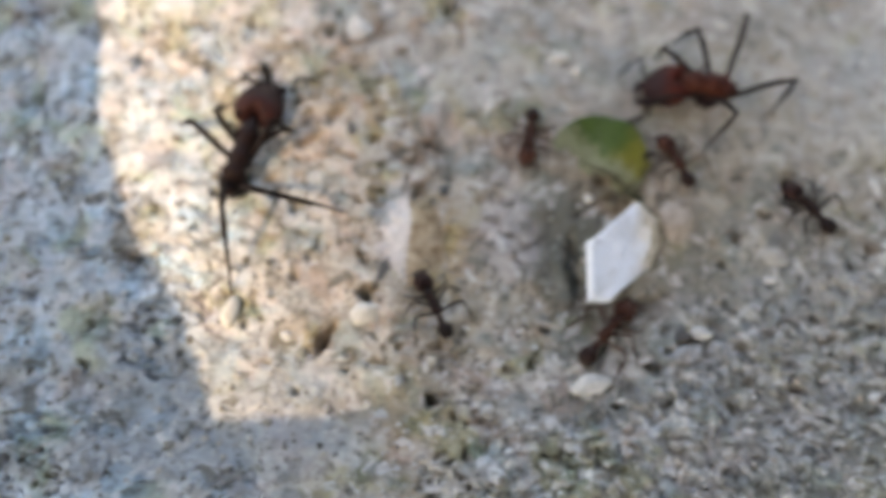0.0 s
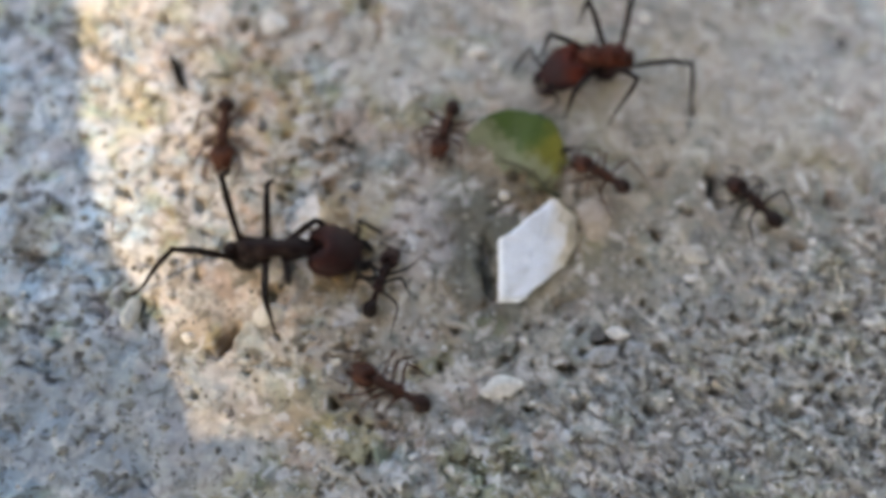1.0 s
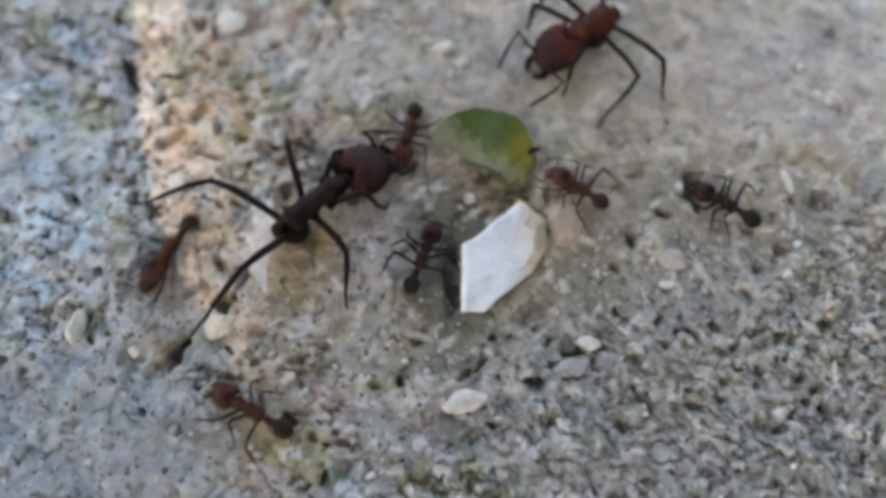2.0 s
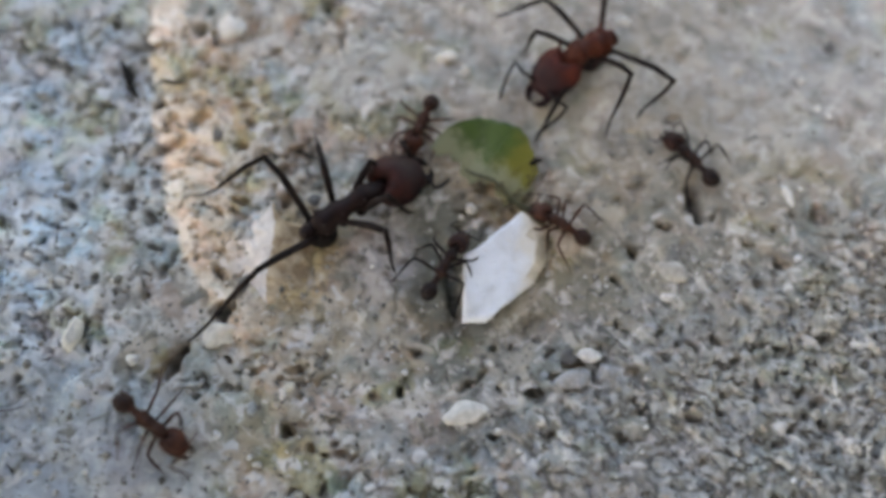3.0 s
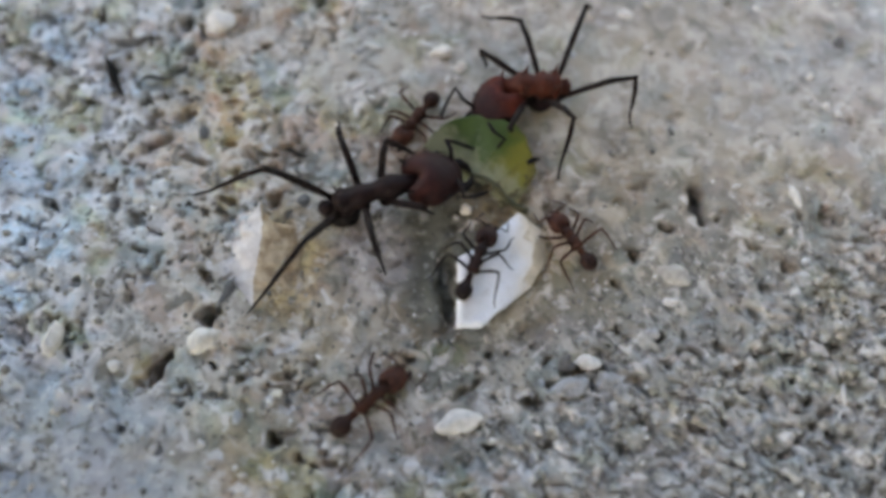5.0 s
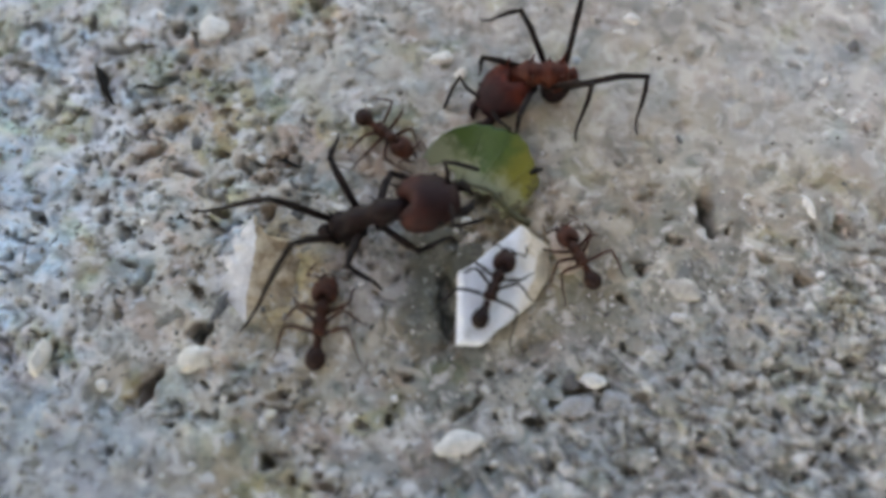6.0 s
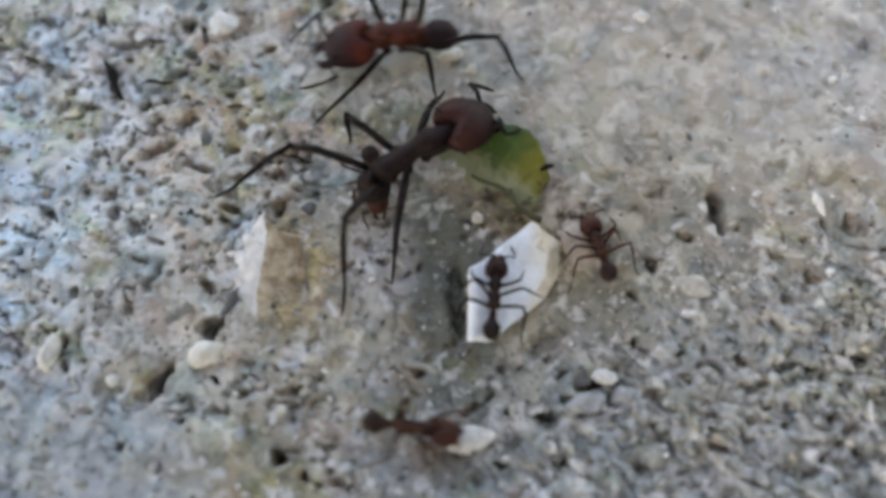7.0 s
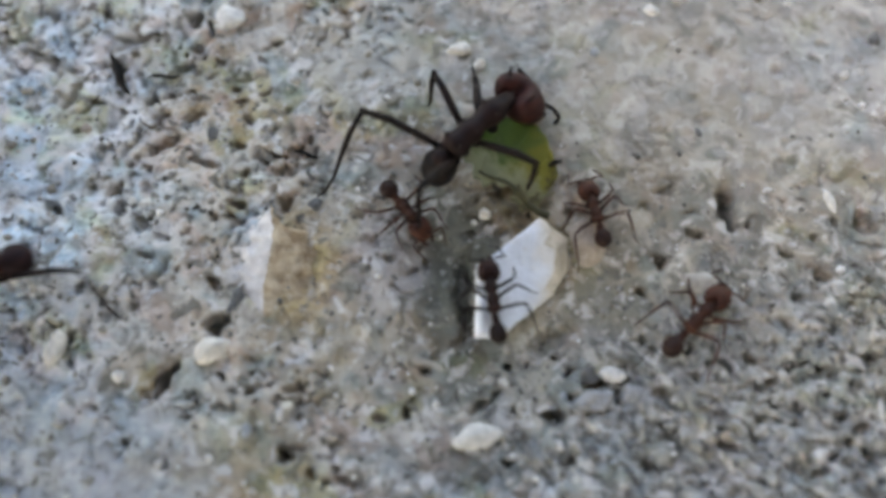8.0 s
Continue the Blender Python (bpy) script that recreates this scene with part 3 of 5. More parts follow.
def ground_height(x, y):
    x, y = np.asarray(x, float), np.asarray(y, float)
    broken = 1 / (1 + np.exp(np.clip(-(x * 0.55 - y - 21) / 3, -40, 40)))
    calm = np.exp(-((x - 26) / 38) ** 4 - ((y - 21) / 17) ** 4)
    rough = 1.0 - 0.6 * calm
    h = swell(x, y) + sunk(x, y)
    h += rough * ((0.56 - 0.2 * broken) * (value_noise(x, y, 2.8, 3) - 0.5) + 0.30 * (value_noise(x, y, 1.45, 4) - 0.5)
                  + (0.09 + 0.42 * broken) * (value_noise(x, y, 0.80, 5) - 0.5) + (0.07 + 0.12 * broken) * (value_noise(x, y, 0.42, 6) - 0.5))
    # open pores, in clusters
    loose = np.clip(3.0 * (value_noise(x, y, 7.5, 13) - 0.44), 0.0, 1.0) * (1 - 0.9 * calm)
    for size, shift, cut, depth in ((1.9, 7, 0.78, 4.0), (1.05, 8, 0.74, 4.0), (0.7, 10, 0.74, 4.0)):
        h -= loose * depth * np.maximum(value_noise(x, y, size, shift) - cut, 0)
    # fine creases between the grains
    crease = np.abs(0.6 * value_noise(x, y, 2.1, 15) + 0.4 * value_noise(x, y, 0.8, 16) - 0.5)
    where = np.clip(3.5 * (value_noise(x, y, 5.0, 17) - 0.42), 0.0, 1.0) * (1 - 0.6 * calm)
    where *= np.clip(4.0 * (value_noise(x, y, 1.5, 18) - 0.45), 0.0, 1.0)
    h -= 0.8 * where * np.maximum(0.075 - crease, 0) / 0.075
    # slanting cracks where the surface has broken away
    along, across = (x * 0.78 - y * 0.62) / 2.0, x * 0.62 + y * 0.78
    crack = np.abs(0.7 * value_noise(along, across, 1.1, 0) + 0.3 * value_noise(x, y, 0.9, 14) - 0.5)
    h -= broken * 0.6 * np.maximum(0.14 - crack, 0) / 0.14
    return h


def steps(low, high, fine, far):
    """Even fine steps from low to high, then ever wider ones out to far."""
    inner = np.arange(low, high + fine / 2, fine)
    out, d, e = [], fine, 0.0
    while e < far:
        d *= 1.28
        e += d
        out.append(e)
    out = np.array(out)
    return np.concatenate((low - out[::-1], inner, inner[-1] + out))


def build_ground():
    xs, ys = steps(-76, 56, 0.18, 8000), steps(-36, 38, 0.18, 8000)
    x, y = np.meshgrid(xs, ys)
    far = np.maximum(np.maximum(np.abs(x + 10) - 80, np.abs(y) - 55), 0)
    z = ground_height(x, y) * np.exp(-far / 20)
    nx, ny = len(xs), len(ys)
    co = np.stack((x, y, z), -1).reshape(-1, 3) * MM
    k = np.arange(nx * ny).reshape(ny, nx)
    quads = np.stack((k[:-1, :-1], k[:-1, 1:], k[1:, 1:], k[1:, :-1]), -1).reshape(-1, 4)
    me = bpy.data.meshes.new("ground")
    me.vertices.add(len(co))
    me.vertices.foreach_set("co", co.ravel())
    me.loops.add(quads.size)
    me.loops.foreach_set("vertex_index", quads.ravel())
    me.polygons.add(len(quads))
    me.polygons.foreach_set("loop_start", np.arange(0, quads.size, 4))
    me.update(calc_edges=True)
    me.polygons.foreach_set("use_smooth", np.ones(len(quads), bool))
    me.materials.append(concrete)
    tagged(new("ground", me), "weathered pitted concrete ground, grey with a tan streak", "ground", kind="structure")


build_ground()


def build_sand():
    """Loose and half-sunk grains, far too many to count, in one mesh."""
    rng = np.random.RandomState(3)
    bm = bmesh.new()
    bmesh.ops.create_icosphere(bm, subdivisions=1, radius=1)
    base = np.array([v.co[:] for v in bm.verts])
    tri = np.array([[v.index for v in f.verts] for f in bm.faces])
    bm.free()
    count = 4200
    x, y = rng.uniform(-74, 52, count), rng.uniform(-33, 36, count)
    r = np.clip(rng.lognormal(-1.65, 0.42, count), 0.10, 0.55)
    still = rng.uniform(0, 1, count) > 0.8 * np.exp(-((x - 20) / 34) ** 4 - ((y - 22) / 16) ** 4)
    x, y, r = x[still], y[still], r[still]
    count = len(x)
    z = ground_height(x, y)
    shape = base[None] * (1 + 0.35 * rng.uniform(-1, 1, (count, len(base), 1)))
    shape *= rng.uniform(0.6, 1.25, (count, 1, 3)) * np.array((1, 1, 0.7))
    a = rng.uniform(0, 2 * np.pi, count)
    c, s = np.cos(a)[:, None], np.sin(a)[:, None]
    p = np.stack((shape[..., 0] * c - shape[..., 1] * s, shape[..., 0] * s + shape[..., 1] * c, shape[..., 2]), -1)
    p = p * r[:, None, None] + np.stack((x, y, z + 0.12 * r), -1)[:, None]
    faces = (tri[None] + (np.arange(count) * len(base))[:, None, None]).reshape(-1, 3)
    me = bpy.data.meshes.new("sand")
    co = p.reshape(-1, 3) * MM
    me.vertices.add(len(co))
    me.vertices.foreach_set("co", co.ravel())
    me.loops.add(faces.size)
    me.loops.foreach_set("vertex_index", faces.ravel())
    me.polygons.add(len(faces))
    me.polygons.foreach_set("loop_start", np.arange(0, faces.size, 3))
    me.update(calc_edges=True)
    me.materials.append(sand)
    tagged(new("sand", me), "loose pale and dark sand grains on the concrete", "sand", kind="stuff")


build_sand()

# ---- stones ----
def stone(name, label, x, y, size, material, turn=0, sink=0.3, seed=0, sharp=0.45, group="stones on the ground", detail=3):
    bm = bmesh.new()
    bmesh.ops.create_icosphere(bm, subdivisions=detail, radius=1)
    for v in bm.verts:
        q = v.co * 0.9 + Vector((seed * 3.7, seed * 1.3, seed * 5.1))
        v.co *= 1 + sharp * noise.noise(q) + 0.4 * sharp * noise.noise(q * 2.6) + 0.15 * sharp * noise.noise(q * 7)
    # a few flat broken faces
    rng = random.Random(seed)
    for _ in range(4):
        way = Vector((rng.uniform(-1, 1), rng.uniform(-1, 1), rng.uniform(0.1, 1))).normalized()
        for v in bm.verts:
            over = v.co.dot(way) - 0.72
            if over > 0:
                v.co -= way * over * 0.85
    bmesh.ops.scale(bm, vec=size, verts=bm.verts)
    ob = part(name, bm, material)
    low = float(ground_height(x, y))
    ob.matrix_world = at(x, y, max(low, float(swell(np.float64(x), np.float64(y))) - 0.4) + size[2] * (1 - 2 * sink), 0, 0, turn)
    return tagged(ob, label, name, group)


STONES = [
    ("pebble", "rounded cream white pebble with a grey dimple", -24.6, -10.2, (1.75, 1.35, 1.0), white_stone, 12, 0.3),
    ("pebble", "flat white pebble lying on grey concrete", 1.4, -18.2, (2.3, 1.25, 0.8), white_stone, 14, 0.3),
    ("pebble", "small bluish white pebble among dark chips", 14.2, -12.1, (1.4, 0.9, 0.7), pale_stone, -10, 0.58),
    ("pebble", "slim white sliver of stone on bluish concrete", -39.9, -10.4, (0.9, 1.9, 0.8), white_stone, -18, 0.35),
    ("pebble", "round cream pebble beside tan concrete", -25.9, 27.5, (1.8, 1.8, 1.1), pale_stone, 0, 0.35),
    ("pebble", "small white crumb on bluish concrete", -32.7, 5.2, (0.75, 0.65, 0.5), white_stone, 0, 0.3),
    ("pebble", "tiny pale bead of stone", 2.0, 4.3, (0.6, 0.6, 0.5), white_stone, 0, 0.25),
    ("stone", "dark grey stone chip against the pale ridge", -22.6, -5.2, (0.7, 1.9, 0.8), dark_stone, -18, 0.6),
    ("pebble", "tan pinkish pebble beside the white flake", 12.6, 0.9, (1.9, 2.4, 1.3), tan_stone, 10, 0.5),
    ("pebble", "pale sandy bump half sunk in the ground", 23.4, -2.9, (1.9, 1.2, 0.8), sandy_stone, -30, 0.62),
    ("pebble", "thin white streak of stone on grey concrete", 37.4, 5.8, (0.5, 1.4, 0.5), pale_stone, 20, 0.5),
    ("pebble", "white gritty pebble on pale concrete", -0.6, 23.2, (1.2, 0.8, 0.6), white_stone, 5, 0.3),
    ("pebble", "small white crumb on pale concrete", 1.6, 21.4, (0.8, 0.6, 0.5), white_stone, 40, 0.3),
    ("stone", "grey chip of broken concrete half bedded in the ground", 12.5, -14.8, (2.0, 1.2, 0.9), grey_stone, 20, 0.66),
    ("stone", "grey chip of broken concrete half bedded in the ground", 16.5, -14.0, (1.4, 1.0, 0.8), grey_stone, -35, 0.66),
    ("stone", "dark chip of broken concrete", 12.0, -12.6, (1.0, 0.7, 0.6), dark_stone, 30, 0.4),
    ("pebble", "small cream crumb on tan concrete", -17.0, -15.7, (0.6, 0.55, 0.5), cream_stone, 0, 0.3),
]
CRUMBS = [(-34.3, 5.6, 0.6, 0.5, 0), (-19.7, 11.7, 1.0, 0.4, -40), (-33.3, -12.8, 0.7, 0.7, 0),
    (-34.1, -17.5, 0.3, 0.3, 0), (-24.1, -20.6, 0.5, 0.4, 90), (-17.6, -16.4, 0.7, 0.5, 90),
    (-2.7, -15.2, 0.4, 0.4, 0), (-11.1, -16.3, 0.4, 0.3, 0), (-10.6, -21.1, 0.9, 0.6, 0),
    (20.4, 28.3, 0.9, 0.7, 0), (19.0, 26.7, 0.7, 0.4, 0), (35.9, 29.8, 0.6, 0.4, 0),
    (42.3, 17.0, 0.5, 0.4, 0), (43.3, 15.7, 0.4, 0.4, 0), (37.7, -10.8, 1.4, 0.5, -35),
    (39.7, -15.7, 1.0, 0.3, 90), (37.3, -3.0, 0.6, 0.4, 0), (23.2, -5.9, 1.0, 0.5, 0),
    (3.8, -12.9, 0.5, 0.3, -30), (31.3, 7.2, 0.7, 0.4, 0)]
for i, (x, y, long, wide, turn) in enumerate(CRUMBS):
    stone("pebble", "small pale crumb bedded in the grey concrete", x, y, (long, wide, 0.7 * wide), pale_stone, turn, 0.5, 200 + i, 0.5)
for i, (name, label, x, y, size, material, turn, sink) in enumerate(STONES):
    stone(name, label, x, y, size, material, turn, sink, i + 1, 0.8 if name == "stone" else 0.5)


def build_ridge():
    """A bedded stone with a crisp ridge, pale on one flank and stained ochre on the other."""
    ridge = tagged(new("stone"), "pale lilac ridge of stone with an ochre stained flank", "stone", "stones on the ground")
    ridge.matrix_world = at(-19.7, -0.4, float(swell(np.float64(-19.7), np.float64(-0.4))) - 0.1, 0, 0, 3)
    for name, side, width, low, high, material, label in (("pale_flank", -1, 4.8, -6.4, 5.2, lilac_stone, "pale lilac flank"),
                                                         ("stained_flank", 1, 5.0, -7.2, 4.2, ochre_stone, "ochre stained flank")):
        bm = bmesh.new()
        nu, nv = 56, 18
        grid = []
        for i in range(nu + 1):
            y = -7.2 + 12.6 * i / nu
            crest = 0.8 * max(0.0, 1 - ((y + 0.6) / 6.6) ** 2) ** 0.5 + 0.25 * noise.noise(Vector((0.4, y * 0.8, 0)))
            mid = (low + high) / 2
            broad = width * max(0.02, 1 - abs((y - mid) / ((high - low) / 2)) ** 2.4) ** 0.7 * (1 + 0.35 * noise.noise(Vector((side * 2, y * 0.6, 4))) + 0.2 * noise.noise(Vector((side * 3, y * 1.9, 6))))
            bend = 0.45 * math.sin(0.45 * y + 0.6) + 0.2 * noise.noise(Vector((7, y * 1.3, 2)))
            row = []
            for j in range(nv + 1):
                v = j / nv
                x = bend + side * broad * v
                z = crest * (1 - min(1, v * 1.15) ** 1.6) - 0.75 * v ** 1.7
                z += 0.9 * v * noise.noise(Vector((x * 0.7, y * 0.7, 1))) + 0.45 * v * noise.noise(Vector((x * 1.6, y * 1.6, 3)))
                row.append(bm.verts.new((x, y, z)))
            grid.append(row)
        for i in range(nu):
            for j in range(nv):
                q = (grid[i][j], grid[i + 1][j], grid[i + 1][j + 1], grid[i][j + 1])
                bm.faces.new(q if side < 0 else q[::-1])
        part(name, bm, material, ridge, label)


build_ridge()


def scatter_stones():
    rng = random.Random(11)
    kinds = [(grey_stone, "small grey stone chip on rough concrete"), (grey_stone, "small grey stone chip on rough concrete"),
             (blue_stone, "small blue grey stone chip on rough concrete"), (dark_stone, "small dark stone chip on rough concrete"),
             (tan_stone, "small tan stone chip on rough concrete"), (sandy_stone, "small pale stone chip on rough concrete")]
    for i in range(50):
        x, y = (rng.uniform(8, 44), rng.uniform(-30, -8)) if i % 2 else (rng.uniform(-66, 46), rng.uniform(-30, 33))
        r = rng.uniform(0.25, 0.5) if i % 2 else rng.uniform(0.35, 0.75)
        material, label = kinds[rng.randrange(len(kinds))]
        stone("stone_chip", label, x, y, (r * rng.uniform(0.8, 1.5), r, r * rng.uniform(0.45, 0.8)), material,
              rng.uniform(0, 180), 0.5, 50 + i, 0.6, "stone chips on the ground", 2)


scatter_stones()


def splinter(x, y, turn, long, wide):
    """A thin dark sliver of wood lying on the ground."""
    bm = bmesh.new()
    bend = [(long * (k / 6 - 0.5), 0.18 * math.sin(k * 1.1), 0.10 * math.sin(k * 0.8)) for k in range(7)]
    tube(bm, bend, [wide * w for w in (0.2, 0.7, 1.0, 0.95, 0.8, 0.6, 0.15)], 6)
    ob = part("splinter", bm, splinter_wood, smooth=False)
    ob.matrix_world = at(x, y, float(max(ground_height(x + d, y)[()] for d in (-0.6, 0, 0.6))) + 0.4, 0, 0, turn)
    tagged(ob, "thin dark splinter lying on the concrete", "splinter", "splinters on the ground")


splinter(-37.2, 20.2, -62, 5.6, 0.55)
splinter(-32.4, 20.0, 6, 3.6, 0.26)
splinter(-16.4, 11.0, -12, 3.2, 0.22)


# ---- leaf and flake ----
def build_leaf():
    """A cut half round of leaf, curled, its flat side low."""
    leaf = tagged(new("leaf_fragment"), "cut half-round piece of green leaf turning yellow at one end", "leaf")
    leaf.matrix_world = at(3.0, 7.4, 0.3, 0, 0, -36)

    def lift(u, v):
        return 0.5 + 0.28 * v + 0.25 * math.sin(0.8 * u + 0.4 * v) + 0.03 * u * u * (1 if u < 0 else -0.3)

    def edge(u):
        return 6.8 * math.sqrt(max(0.0, 1 - (u / 6.4) ** 2)) * (1 + 0.035 * math.sin(1.1 * u + 0.6) + 0.012 * math.sin(4.3 * u))

    bm = bmesh.new()
    nu, nv, thick = 40, 18, 0.16
    layers = []
    for side in (1, -1):
        layer = []
        for i in range(nu + 1):
            u = -6.35 + 11.4 * i / nu
            row = []
            for j in range(nv + 1):
                base = 0.5 * math.sin(1.3 * u) - 0.2 + 0.28 * math.sin(4.1 * u + 1.0)
                v = base + (max(edge(u), 0.1) - base) * j / nv
                row.append(bm.verts.new((u, v, lift(u, v) + side * thick)))
            layer.append(row)
        layers.append(layer)
    for layer in layers:
        for i in range(nu):
            for j in range(nv):
                bm.faces.new((layer[i][j], layer[i + 1][j], layer[i + 1][j + 1], layer[i][j + 1]))
    rim = [(i, 0) for i in range(nu)] + [(nu, j) for j in range(nv)] + [(i, nv) for i in range(nu, 0, -1)] + [(0, j) for j in range(nv, 0, -1)]
    for (a, b), (c, d) in zip(rim, rim[1:] + rim[:1]):
        bm.faces.new((layers[0][a][b], layers[0][c][d], layers[1][c][d], layers[1][a][b]))
    part("blade", bm, leaf_green, leaf)
    bm = bmesh.new()
    pts = [(u, 0.35 + 0.25 * math.sin(u), lift(u, 0.3) + 0.25) for u in np.linspace(6.6, -2.0, 14)]
    tube(bm, pts, [0.42 - 0.022 * i for i in range(14)], 8)
    part("midrib", bm, leaf_rib, leaf, "dark olive midrib")
    for u, lean in ((4.2, 0.5), (2.2, 0.3), (0.0, 0.0), (-2.0, -0.3)):
        bm = bmesh.new()
        top = edge(u + lean * 3) * 0.85
        pts = [(u + lean * 3 * k / 7, 0.4 + (top - 0.4) * k / 7, lift(u + lean * 3 * k / 7, 0.4 + (top - 0.4) * k / 7) + 0.15) for k in range(8)]
        tube(bm, pts, [0.13 - 0.01 * k for k in range(8)], 6)
        part("vein", bm, leaf_green, leaf)
    bm = bmesh.new()
    top = edge(4.0)
    tube(bm, [(3.7, top - 0.7, lift(3.7, top) + 0.2), (4.0, top, lift(4.0, top) + 0.35), (4.5, top + 0.5, lift(4.2, top) + 0.3)], [0.2, 0.36, 0.15], 8)
    part("stub", bm, splinter_wood, leaf, "dark dried stub on the rim")
    return leaf


def build_flake():
    """A chalky chip with cut corners, one side propped on the pebble."""
    corners = [(-4.6, 1.4), (-2.8, 2.5), (-1.0, 4.2), (0.5, 5.5), (1.7, 6.6), (3.2, 6.0), (5.0, 5.0), (4.8, 1.6), (3.0, -1.2), (-0.6, -4.2), (-2.2, -5.8), (-4.6, -5.8)]
    bm = bmesh.new()
    rings = []
    for inset, z in ((0.25, 0.0), (0.0, 0.25), (0.0, 1.15), (0.18, 1.4), (0.5, 1.5)):
        ring = []
        n = len(corners)
        for i in range(n):
            a, b = Vector(corners[i]), Vector(corners[(i + 1) % n])
            for k in range(3):
                p = a.lerp(b, k / 3)
                q = noise.noise(Vector((p.x * 0.9, p.y * 0.9, z)))
                p = p * (1 - inset / 5.5) + p.normalized() * 0.22 * q
                # the far side slopes away to a thin edge
                if z > 1 and p.x > 2.2:
                    z_here = z - 0.42 * (p.x - 2.2)
                else:
                    z_here = z
                ring.append(bm.verts.new((p.x, p.y, z_here + 0.10 * noise.noise(Vector((p.x, p.y, 3))))))
        rings.append(ring)
    m = len(rings[0])
    for a, b in zip(rings, rings[1:]):
        for k in range(m):
            bm.faces.new((a[k], a[(k + 1) % m], b[(k + 1) % m], b[k]))
    bm.faces.new(rings[0][::-1])
    hub = [[bm.verts.new((v.co.x * s, v.co.y * s, 1.5 + 0.12 * noise.noise(v.co * 0.8))) for v in rings[-1]] for s in (0.7, 0.35)]
    for a, b in ((rings[-1], hub[0]), (hub[0], hub[1])):
        for k in range(m):
            bm.faces.new((a[k], a[(k + 1) % m], b[(k + 1) % m], b[k]))
    bm.faces.new(hub[1])
    flake = tagged(new("white_flake"), "angular chalk-white flake with a cream broken side", "flake")
    edge = bm.copy()
    for half, keep_far in ((bm, False), (edge, True)):
        away = [f for f in half.faces if (f.calc_center_median().x > 2.5) != keep_far]
        bmesh.ops.delete(half, geom=away, context="FACES")
    part("chalk_face", bm, flake_white, flake, smooth=False)
    part("broken_side", edge, flake_edge, flake, "cream broken side", smooth=False)
    flake.matrix_world = at(5.5, -3.4, 0.75, 3, 11, 0)
    return flake


leaf = build_leaf()
flake = build_flake()


# ---- ants ----
def leg_part(parent, upper, lower, width, material):
    """A femur along +x from its joint, with the shank (tibia and foot) hinged at the knee."""
    bm = bmesh.new()
    oval(bm, (0, 0, 0), (width * 1.7,) * 3, 10, 6)
    tube(bm, [(0, 0, 0), (upper * 0.3, 0, 0.03 * upper), (upper * 0.7, 0, 0.05 * upper), (upper, 0, 0)],
         [width * 0.9, width * 1.15, width * 1.2, width * 0.85])
    leg = part("leg", bm, material, parent)
    bm = bmesh.new()
    oval(bm, (0, 0, 0), (width * 1.05,) * 3, 8, 6)
    tube(bm, [(0, 0, 0), (lower * 0.25, 0, 0.02 * lower), (lower * 0.55, 0, 0.0)], [width * 0.8, width * 0.95, width * 0.7])
    tube(bm, [(lower * 0.54, 0, 0), (lower * 0.75, 0, -0.02 * lower), (lower * 0.94, 0, 0), (lower * 1.02, 0, 0.05 * lower)],
         [width * 0.62, width * 0.5, width * 0.42, width * 0.2])
    shank = part("shank", bm, material, leg)
    return leg, shank


def reach(joint, foot, upper, lower, pole):
    """Poses of leg and shank, in the ant's space, that set the foot down there with the knee turned to the pole."""
    joint = Vector(joint)
    v = Vector(foot) - joint
    d = max(min(v.length, 0.985 * (upper + lower)), 1.08 * abs(upper - lower))
    way = v.normalized()
    out = (Vector(pole) - way * way.dot(Vector(pole))).normalized()
    open_ = math.acos(max(-1, min(1, (upper ** 2 + d * d - lower ** 2) / (2 * upper * d))))
    fold = math.pi - math.acos(max(-1, min(1, (upper ** 2 + lower ** 2 - d * d) / (2 * upper * lower))))
    x = way * math.cos(open_) + out * math.sin(open_)
    z = out * math.cos(open_) - way * math.sin(open_)
    m = Matrix((x, z.cross(x), z)).transposed().to_4x4()
    m.translation = joint * MM
    return m, at(upper, 0, 0, 0, math.degrees(fold), 0)


